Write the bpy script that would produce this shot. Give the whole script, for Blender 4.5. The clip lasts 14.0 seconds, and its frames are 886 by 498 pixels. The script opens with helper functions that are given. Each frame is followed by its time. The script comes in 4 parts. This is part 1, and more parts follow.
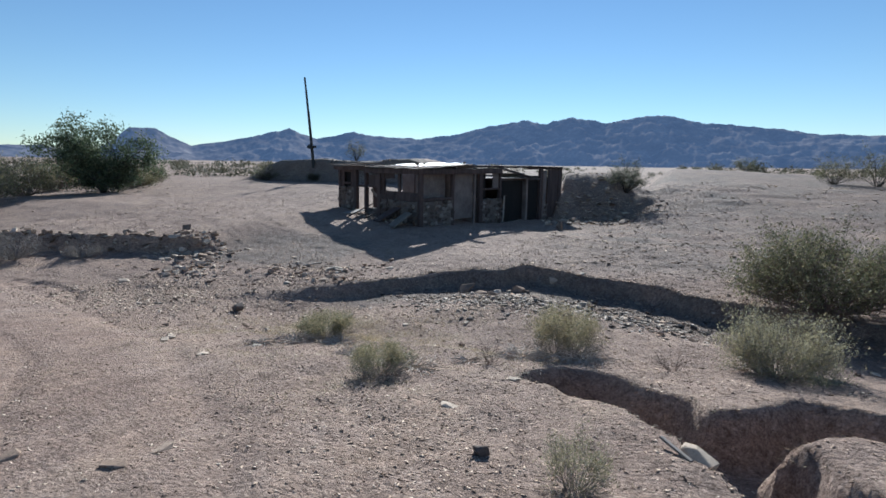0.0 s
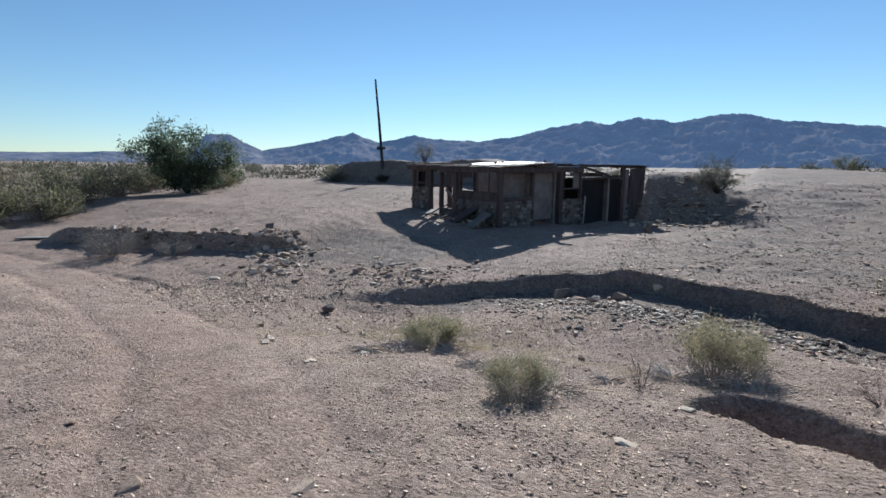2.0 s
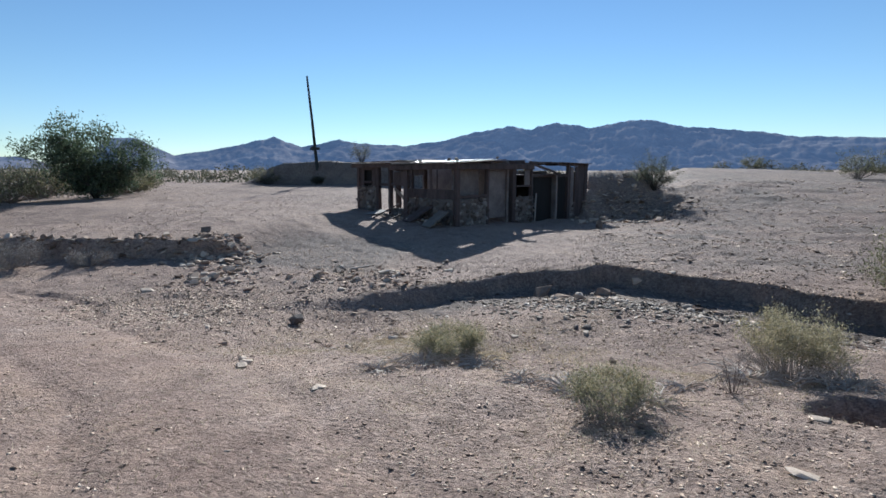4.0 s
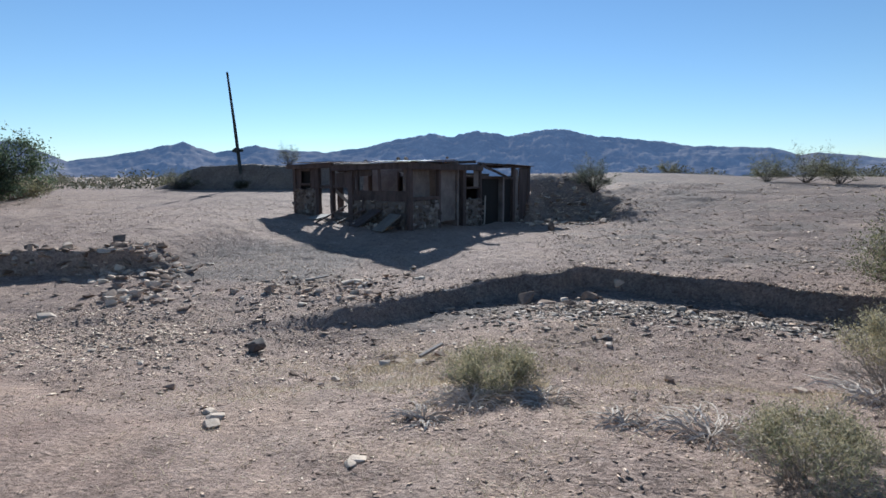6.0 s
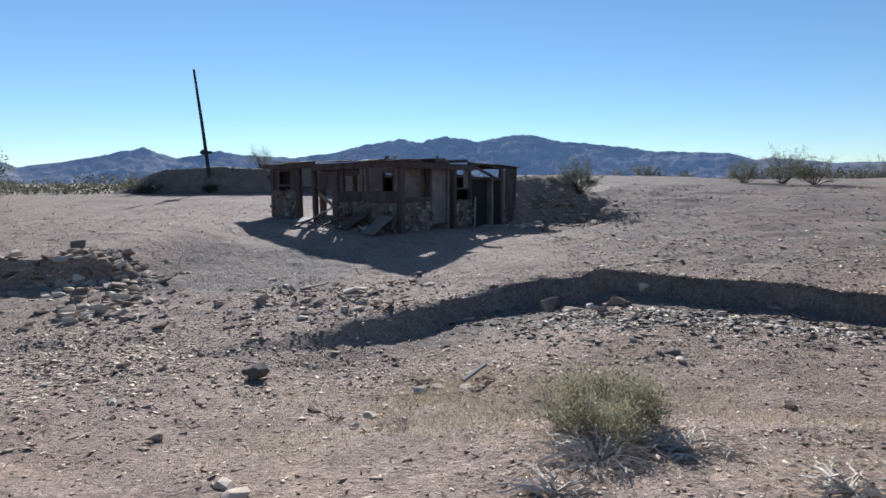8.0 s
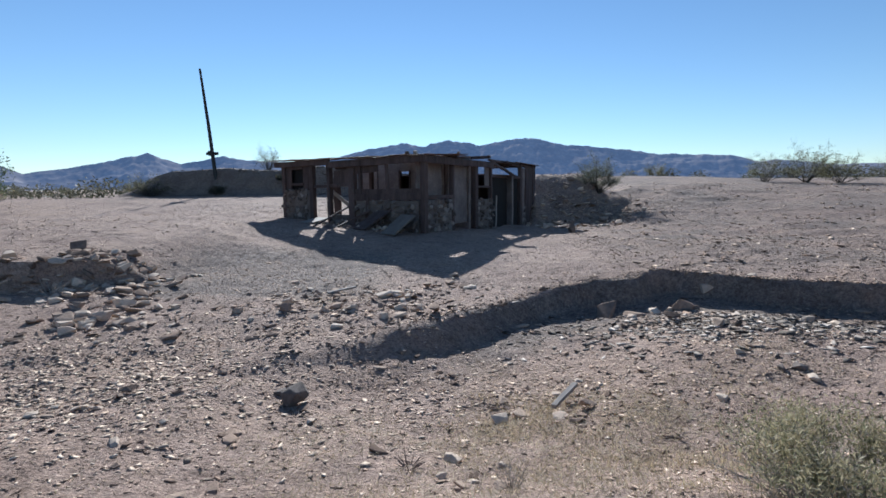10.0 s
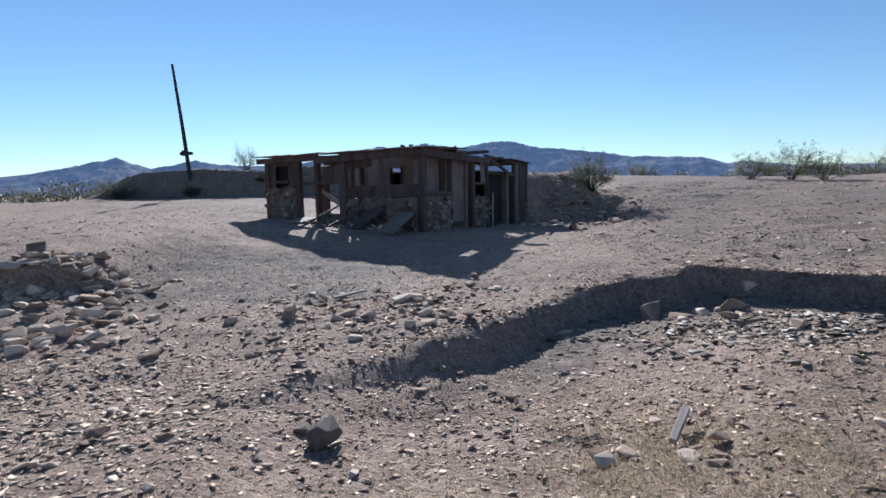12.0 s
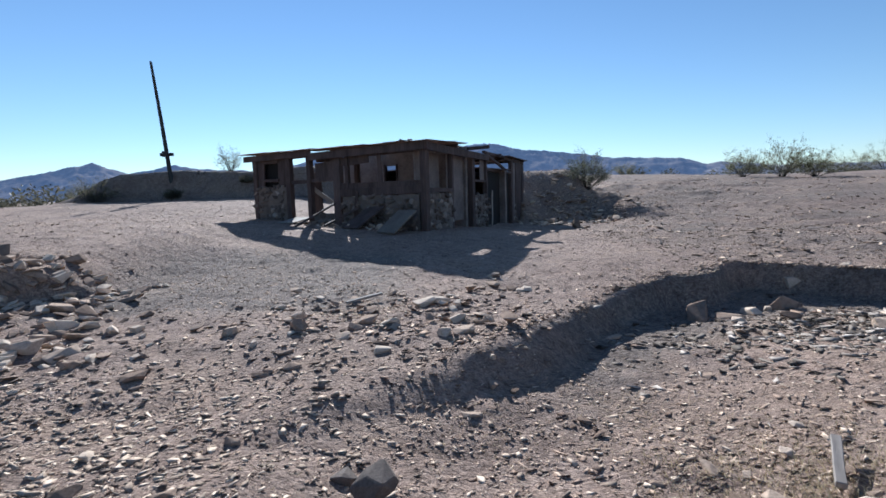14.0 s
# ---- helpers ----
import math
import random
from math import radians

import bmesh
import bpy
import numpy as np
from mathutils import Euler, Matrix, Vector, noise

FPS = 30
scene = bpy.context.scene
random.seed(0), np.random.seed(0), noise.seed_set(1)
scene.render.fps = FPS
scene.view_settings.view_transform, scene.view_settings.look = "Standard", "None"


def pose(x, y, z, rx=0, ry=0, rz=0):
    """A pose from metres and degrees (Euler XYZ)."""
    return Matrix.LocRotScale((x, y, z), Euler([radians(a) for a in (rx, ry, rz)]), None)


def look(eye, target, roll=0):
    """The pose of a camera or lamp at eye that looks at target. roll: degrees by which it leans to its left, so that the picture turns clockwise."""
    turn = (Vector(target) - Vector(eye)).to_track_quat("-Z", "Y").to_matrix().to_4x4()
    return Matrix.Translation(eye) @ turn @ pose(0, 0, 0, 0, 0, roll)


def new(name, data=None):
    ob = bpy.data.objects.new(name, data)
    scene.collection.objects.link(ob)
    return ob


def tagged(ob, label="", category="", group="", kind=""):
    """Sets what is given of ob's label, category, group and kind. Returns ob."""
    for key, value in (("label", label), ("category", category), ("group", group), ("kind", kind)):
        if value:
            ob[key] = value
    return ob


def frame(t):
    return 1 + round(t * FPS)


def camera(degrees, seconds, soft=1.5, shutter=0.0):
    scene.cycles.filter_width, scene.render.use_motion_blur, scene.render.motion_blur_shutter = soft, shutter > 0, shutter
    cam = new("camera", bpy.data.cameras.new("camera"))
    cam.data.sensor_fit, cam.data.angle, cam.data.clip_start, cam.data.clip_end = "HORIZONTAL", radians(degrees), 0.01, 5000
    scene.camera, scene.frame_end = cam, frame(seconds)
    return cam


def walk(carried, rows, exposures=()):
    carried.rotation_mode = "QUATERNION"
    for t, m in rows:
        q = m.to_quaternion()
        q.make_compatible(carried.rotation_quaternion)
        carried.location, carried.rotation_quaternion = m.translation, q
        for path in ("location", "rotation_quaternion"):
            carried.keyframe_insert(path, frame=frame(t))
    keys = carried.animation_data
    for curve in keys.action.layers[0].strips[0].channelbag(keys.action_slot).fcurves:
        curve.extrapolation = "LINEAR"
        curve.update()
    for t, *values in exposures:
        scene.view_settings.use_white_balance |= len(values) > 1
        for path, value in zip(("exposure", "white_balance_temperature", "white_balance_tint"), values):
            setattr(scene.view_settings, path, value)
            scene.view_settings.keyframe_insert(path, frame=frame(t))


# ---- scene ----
cam = camera(83.3, 14.0, soft=1.6)
PATH = [
    (0, (7.431, -19.754, 2.456), (6.816, -17.878, 2.135), 0.86),
    (0.5, (7.308, -19.737, 2.410), (6.588, -17.899, 2.089), 0.64),
    (1, (6.958, -19.685, 2.429), (6.161, -17.878, 2.113), 0.61),
    (1.5, (6.720, -19.491, 2.345), (5.881, -17.703, 2.030), 0.54),
    (2, (6.393, -19.321, 2.284), (5.560, -17.530, 1.970), 0.52),
    (2.5, (6.033, -19.207, 2.223), (5.244, -17.396, 1.910), 0.49),
    (5, (4.371, -18.179, 1.832), (3.960, -16.242, 1.551), -0.11),
    (5.5, (4.033, -17.865, 1.781), (3.692, -15.914, 1.506), -0.04),
    (6, (3.661, -17.692, 1.745), (3.386, -15.730, 1.476), -0.08),
    (6.5, (3.462, -17.391, 1.649), (3.252, -15.420, 1.382), -0.16),
    (7, (3.154, -17.162, 1.633), (2.993, -15.185, 1.373), -0.17),
    (9.5, (2.148, -15.888, 1.359), (1.985, -13.908, 1.121), -0.61),
    (10, (1.902, -15.661, 1.321), (1.733, -13.682, 1.088), -0.68),
    (10.5, (1.687, -15.354, 1.252), (1.526, -13.374, 1.023), -0.81),
    (11, (1.457, -15.156, 1.217), (1.317, -13.174, 0.990), -0.92),
    (11.5, (1.333, -14.856, 1.142), (1.222, -12.872, 0.915), -1.05),
    (12, (1.137, -14.651, 1.107), (1.057, -12.665, 0.885), -1.14),
    (12.5, (0.927, -14.461, 1.078), (0.872, -12.473, 0.859), -1.26),
    (13, (0.777, -14.169, 1.021), (0.741, -12.181, 0.804), -1.42),
    (13.5, (0.634, -14.036, 1.002), (0.609, -12.048, 0.786), -1.55),
    (14, (0.571, -13.839, 0.950), (0.554, -11.850, 0.737), -1.69),
]
walk(cam, [(t, look(eye, target, roll)) for t, eye, target, roll in PATH], exposures=[(0, 0.73, 5450, 3), (5, 0.82, 5450, 4), (10, 0.88, 5450, 6), (14, 0.93, 5450, 7)])

# ---- light ----
SUN_EL, SUN_AZ = 26.0, -12.0  # degrees; azimuth from +y towards +x
world = bpy.data.worlds.new("desert_sky")
scene.world = world
world.use_nodes = True
wn = world.node_tree
sky = wn.nodes.new("ShaderNodeTexSky")
sky.sky_type = "NISHITA"
sky.sun_disc = False
sky.sun_elevation, sky.sun_rotation = radians(SUN_EL), radians(SUN_AZ)
sky.altitude, sky.air_density, sky.dust_density, sky.ozone_density = 300, 1.0, 0.0, 2.3
bg = wn.nodes["Background"]
bg.inputs["Strength"].default_value = 0.058
wn.links.new(sky.outputs[0], bg.inputs["Color"])
sun = new("sun", bpy.data.lights.new("sun", "SUN"))
sun.data.energy, sun.data.angle, sun.data.color = 4.6, radians(0.53), (1.0, 0.93, 0.84)
sun_way = Vector((math.sin(radians(SUN_AZ)) * math.cos(radians(SUN_EL)), math.cos(radians(SUN_AZ)) * math.cos(radians(SUN_EL)), math.sin(radians(SUN_EL))))
sun.matrix_world = look(sun_way * 60, (0, 0, 0))


# ---- materials ----
def node_mat(name, rough=0.9, metal=0.0, spec=0.3):
    m = bpy.data.materials.new(name)
    m.use_nodes = True
    b = m.node_tree.nodes["Principled BSDF"]
    b.inputs["Roughness"].default_value = rough
    b.inputs["Metallic"].default_value = metal
    b.inputs["Specular IOR Level"].default_value = spec
    return m, m.node_tree, b


def coords(nt, kind="Object"):
    if kind == "World":
        return nt.nodes.new("ShaderNodeNewGeometry").outputs["Position"]
    return nt.nodes.new("ShaderNodeTexCoord").outputs[kind]


def noise_tex(nt, vec, scale, detail=6, rough=0.6, stretch=None):
    if stretch:
        mp = nt.nodes.new("ShaderNodeMapping")
        mp.inputs["Scale"].default_value = stretch
        nt.links.new(vec, mp.inputs["Vector"])
        vec = mp.outputs[0]
    n = nt.nodes.new("ShaderNodeTexNoise")
    n.inputs["Scale"].default_value, n.inputs["Detail"].default_value, n.inputs["Roughness"].default_value = scale, detail, rough
    nt.links.new(vec, n.inputs["Vector"])
    return n.outputs["Fac"]


def ramp(nt, fac, stops):
    r = nt.nodes.new("ShaderNodeValToRGB")
    r.color_ramp.elements[0].position, r.color_ramp.elements[0].color = stops[0][0], (*stops[0][1], 1)
    r.color_ramp.elements[1].position, r.color_ramp.elements[1].color = stops[-1][0], (*stops[-1][1], 1)
    for p, c in stops[1:-1]:
        r.color_ramp.elements.new(p).color = (*c, 1)
    nt.links.new(fac, r.inputs[0])
    return r.outputs["Color"]


def mix(nt, fac, a, b, mode="MIX"):
    m = nt.nodes.new("ShaderNodeMix")
    m.data_type, m.blend_type = "RGBA", mode
    for sock, v in ((m.inputs[0], fac), (m.inputs[6], a), (m.inputs[7], b)):
        if isinstance(v, (int, float)):
            sock.default_value = v
        elif isinstance(v, tuple):
            sock.default_value = (*v, 1)
        else:
            nt.links.new(v, sock)
    return m.outputs[2]


def bump(nt, bsdf, height, strength=0.5, distance=0.02):
    b = nt.nodes.new("ShaderNodeBump")
    b.inputs["Strength"].default_value, b.inputs["Distance"].default_value = strength, distance
    nt.links.new(height, b.inputs["Height"])
    nt.links.new(b.outputs[0], bsdf.inputs["Normal"])


def two_scale(name, dark, mid, light, fine=40, coarse=3, rough=0.9, metal=0.0, bumps=0.4, dist=0.01, stretch=None, spec=0.3, vary=0.0, kind="Object"):
    m, nt, b = node_mat(name, rough, metal, spec)
    co = coords(nt, kind)
    f = noise_tex(nt, co, fine, 8, 0.65, stretch)
    c = noise_tex(nt, co, coarse, 4, 0.6, stretch)
    col = ramp(nt, f, [(0.3, dark), (0.5, mid), (0.72, light)])
    col = mix(nt, 0.55, col, ramp(nt, c, [(0.3, dark), (0.7, light)]), "MIX")
    if vary:
        oi = nt.nodes.new("ShaderNodeObjectInfo")
        v = ramp(nt, oi.outputs["Random"], [(0.0, (1 - vary,) * 3), (1.0, (1 + vary * 0.4,) * 3)])
        col = mix(nt, 1.0, col, v, "MULTIPLY")
    nt.links.new(col, b.inputs["Base Color"])
    bump(nt, b, f, bumps, dist)
    return m


def ground_material(name, palettes):
    """Desert soil. palettes: (share attribute or None, soil, chips, tint, chip share)."""
    m, nt, b = node_mat(name, 0.95, 0, 0.15)
    co = coords(nt, "World")
    big = noise_tex(nt, co, 0.22, 5, 0.62)
    mid = noise_tex(nt, co, 1.9, 6, 0.65)
    fine = noise_tex(nt, co, 55, 8, 0.75, (1, 1.7, 1))
    warp = nt.nodes.new("ShaderNodeVectorMath")
    warp.operation = "ADD"
    nz = nt.nodes.new("ShaderNodeTexNoise")
    nz.inputs["Scale"].default_value = 14
    sc = nt.nodes.new("ShaderNodeVectorMath")
    sc.operation = "SCALE"
    sc.inputs["Scale"].default_value = 0.06
    nt.links.new(co, nz.inputs["Vector"])
    nt.links.new(nz.outputs["Color"], sc.inputs[0])
    nt.links.new(co, warp.inputs[0])
    nt.links.new(sc.outputs[0], warp.inputs[1])
    long = nt.nodes.new("ShaderNodeMapping")
    long.inputs["Scale"].default_value = (0.75, 1.35, 1)
    long.inputs["Rotation"].default_value = (0, 0, 0.3)
    nt.links.new(warp.outputs[0], long.inputs["Vector"])
    cells = []
    for scale in (22, 58):
        vor = nt.nodes.new("ShaderNodeTexVoronoi")
        vor.inputs["Scale"].default_value = scale
        nt.links.new(long.outputs[0], vor.inputs["Vector"])
        cells.append(vor)
    edge = noise_tex(nt, co, 3.2, 6, 0.7)
    col = None
    for attr, soil, chips, tint, share in palettes:
        p1 = ramp(nt, cells[0].outputs["Color"], [(0.15, chips[0]), (0.5, chips[1]), (0.9, chips[2])])
        p2 = ramp(nt, cells[1].outputs["Color"], [(0.2, chips[0]), (0.5, chips[1]), (0.85, chips[2])])
        c = mix(nt, share, ramp(nt, mid, [(0.3, soil[0]), (0.55, soil[1]), (0.75, soil[2])]), mix(nt, 0.55, p1, p2))
        c = mix(nt, ramp(nt, big, [(0.4, (0, 0, 0)), (0.6, (0.75, 0.75, 0.75))]), c, mix(nt, 0.6, c, tint))
        if attr is None:
            col = c
            continue
        at = nt.nodes.new("ShaderNodeAttribute")
        at.attribute_name = attr
        # ragged border: the share is pushed about by noise
        add = nt.nodes.new("ShaderNodeMath")
        add.operation = "MULTIPLY_ADD"
        nt.links.new(edge, add.inputs[0])
        add.inputs[1].default_value = 0.9
        sub = nt.nodes.new("ShaderNodeMath")
        sub.operation = "SUBTRACT"
        nt.links.new(at.outputs["Fac"], sub.inputs[0])
        sub.inputs[1].default_value = 0.45
        nt.links.new(sub.outputs[0], add.inputs[2])
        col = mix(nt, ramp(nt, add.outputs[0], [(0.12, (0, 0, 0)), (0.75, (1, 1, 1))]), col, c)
    col = mix(nt, 0.9, col, ramp(nt, fine, [(0.33, (0.42, 0.4, 0.38)), (0.5, (0.97, 0.97, 0.97)), (0.66, (1.45, 1.43, 1.4))]), "MULTIPLY")
    mott = noise_tex(nt, co, 15, 5, 0.7, (1, 1.5, 1))
    col = mix(nt, 0.85, col, ramp(nt, mott, [(0.32, (0.5, 0.48, 0.47)), (0.48, (0.95, 0.95, 0.95)), (0.68, (1.32, 1.3, 1.27))]), "MULTIPLY")
    blot = noise_tex(nt, co, 5.5, 6, 0.7)
    col = mix(nt, 0.75, col, ramp(nt, blot, [(0.3, (0.62, 0.6, 0.59)), (0.5, (1.0, 1.0, 1.0)), (0.7, (1.22, 1.2, 1.18))]), "MULTIPLY")
    patch = noise_tex(nt, co, 0.85, 6, 0.65)
    col = mix(nt, 0.7, col, ramp(nt, patch, [(0.34, (0.74, 0.71, 0.71)), (0.5, (1.0, 1.0, 1.0)), (0.66, (1.14, 1.12, 1.05))]), "MULTIPLY")
    nt.links.new(col, b.inputs["Base Color"])
    h = nt.nodes.new("ShaderNodeMath")
    h.operation = "MULTIPLY_ADD"
    nt.links.new(cells[0].outputs["Distance"], h.inputs[0])
    h.inputs[1].default_value = -0.8
    nt.links.new(fine, h.inputs[2])
    bump(nt, b, h.outputs[0], 0.8, 0.022)
    return m


CHIPS = ((0.153, 0.111, 0.092), (0.325, 0.238, 0.189), (0.62, 0.485, 0.4))
MAT_GROUND = ground_material("desert_gravel", (
    (None, ((0.258, 0.178, 0.138), (0.348, 0.248, 0.193), (0.44, 0.325, 0.262)), CHIPS, (0.265, 0.195, 0.16), 0.5),
    ("track", ((0.268, 0.188, 0.148), (0.345, 0.25, 0.2), (0.4, 0.305, 0.25)), CHIPS, (0.31, 0.21, 0.162), 0.3),
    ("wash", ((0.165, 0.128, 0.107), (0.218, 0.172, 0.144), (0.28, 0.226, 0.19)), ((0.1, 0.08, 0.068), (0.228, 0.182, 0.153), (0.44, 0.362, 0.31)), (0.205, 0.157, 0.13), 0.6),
))
MAT_WOOD = two_scale("weathered_wood", (0.034, 0.023, 0.021), (0.074, 0.05, 0.045), (0.155, 0.112, 0.1), 30, 3, stretch=(1, 1, 0.12), bumps=0.5)
MAT_WALL = two_scale("dirty_plaster", (0.1, 0.08, 0.072), (0.19, 0.152, 0.137), (0.3, 0.245, 0.22), 14, 1.6, bumps=0.4)
MAT_PLANK = two_scale("dusty_planks", (0.11, 0.09, 0.076), (0.17, 0.14, 0.118), (0.23, 0.195, 0.165), 24, 2, stretch=(1, 1, 0.15), bumps=0.4)
# near-black colour that stands in for the unlit rooms behind openings
MAT_DARK_INTERIOR = two_scale("dark_interior_shade", (0.009, 0.008, 0.008), (0.014, 0.012, 0.012), (0.026, 0.022, 0.02), 24, 2, stretch=(1, 1, 0.15), bumps=0.4)
# wide dark-to-pale mottling imitates shaded and sunlit slopes in the colour
MAT_MOUNT = two_scale("mountain_rock_relief_haze", (0.02, 0.018, 0.018), (0.07, 0.06, 0.054), (0.26, 0.22, 0.19), 0.02, 0.005, bumps=0.0, spec=0.0)
# even blue emission stands in for distance haze
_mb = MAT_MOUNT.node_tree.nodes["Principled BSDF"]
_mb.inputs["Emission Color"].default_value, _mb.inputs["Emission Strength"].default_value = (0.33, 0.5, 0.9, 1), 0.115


# ---- building helpers ----
def smooth(a, b, v):
    u = np.clip((v - a) / (b - a), 0, 1)
    return u * u * (3 - 2 * u)


def part(name, bm, material, parent=None, label="", shade=False):
    me = bpy.data.meshes.new(name)
    bm.to_mesh(me)
    bm.free()
    me.materials.append(material)
    if shade:
        me.polygons.foreach_set("use_smooth", [True] * len(me.polygons))
    ob = new(name, me)
    if parent:
        ob.parent = parent
    if label:
        ob["label"] = label
    return ob


def box(bm, lo, hi, m=Matrix.Identity(4), bev=0.0):
    r = bmesh.ops.create_cube(bm, size=1)
    vs = r["verts"]
    for v in vs:
        v.co = m @ Vector([lo[i] + (v.co[i] + 0.5) * (hi[i] - lo[i]) for i in range(3)])
    if bev:
        es = list({e for v in vs for e in v.link_edges})
        bmesh.ops.bevel(bm, geom=es, offset=bev, segments=1, affect="EDGES")


def thing(name, label, category, group="", at=(0, 0, 0)):
    e = new(name)
    e.location = at
    return tagged(e, label, category, group)


# ---- ground ----
def curve_at(v, knots):
    xs, ys = zip(*knots)
    return (np.interp(v - 0.5, xs, ys) + np.interp(v, xs, ys) * 2 + np.interp(v + 0.5, xs, ys)) / 4


def near_line(x, y, pts):
    best = np.full(np.shape(x), 1e9)
    for (ax, ay), (bx, by) in zip(pts, pts[1:]):
        ux, uy = bx - ax, by - ay
        t = np.clip(((x - ax) * ux + (y - ay) * uy) / (ux * ux + uy * uy), 0, 1)
        best = np.minimum(best, np.hypot(x - ax - t * ux, y - ay - t * uy))
    return best


FALL = [(-60, 1.6), (-24, 0.95), (-20, 0.6), (-17.2, 0.28), (-15, 0.02), (-13, -0.34), (-11, -0.5), (-9, -0.42), (-6.5, -0.38), (-3, -0.16), (0, 0), (12, 0)]
LIP = [(-1, -10.8), (0.0, -10.2), (0.65, -9.65), (1.64, -8.6), (2.8, -7.25), (4.0, -6.2), (5.5, -5.65), (7.0, -6.0), (8.9, -6.8), (10.3, -7.5), (14, -8.6)]
DROP = [(-0.6, 0), (0.6, 0.2), (2.0, 0.3), (2.8, 0.34), (4, 0.4), (6, 0.46), (10, 0.46), (14, 0.2)]
TRACK = [(7, -20), (3.6, -17.0), (1.2, -15.2), (-2.5, -13.8), (-8, -12.2), (-16, -11.5)]
GULLY_A = [(7.12, -14.5), (7.45, -14.7), (7.95, -15.0), (8.35, -15.5), (8.6, -16.2), (9.2, -17.4)]
RILL = [(-6.5, -11.6), (-5.0, -11.7), (-3.8, -12.0), (-3.0, -12.7)]
GULLY_B = [(8.35, -15.45), (8.85, -15.3), (9.4, -15.0), (10.2, -15.3), (12, -15.2)]


def rough_noise(x, y):
    """A cheap sum of sines that undulates the ground."""
    s = 0.0
    for k, (a, b, c, w) in enumerate([(0.9, 0.5, 0.3, 0.028), (-0.6, 1.1, 1.7, 0.024), (2.1, -1.3, 0.4, 0.013), (1.4, 2.6, 2.2, 0.012), (-4.1, 2.2, 0.9, 0.006), (3.3, 5.1, 1.1, 0.005), (7.3, -4.6, 0.2, 0.003)]):
        s = s + w * np.sin(a * x + b * y + c + 0.7 * np.sin(0.8 * b * x - 0.6 * a * y))
    return s


LATTICE = np.random.default_rng(11).random((256, 256))


def cloud(x, y):
    """Smooth lattice noise from -1 to 1."""
    xi, yi = np.floor(x), np.floor(y)
    u, v = x - xi, y - yi
    u, v = u * u * (3 - 2 * u), v * v * (3 - 2 * v)
    i, j = xi.astype(int) % 256, yi.astype(int) % 256
    i1, j1 = (i + 1) % 256, (j + 1) % 256
    return 2 * ((LATTICE[i, j] * (1 - u) + LATTICE[i1, j] * u) * (1 - v) + (LATTICE[i, j1] * (1 - u) + LATTICE[i1, j1] * u) * v) - 1


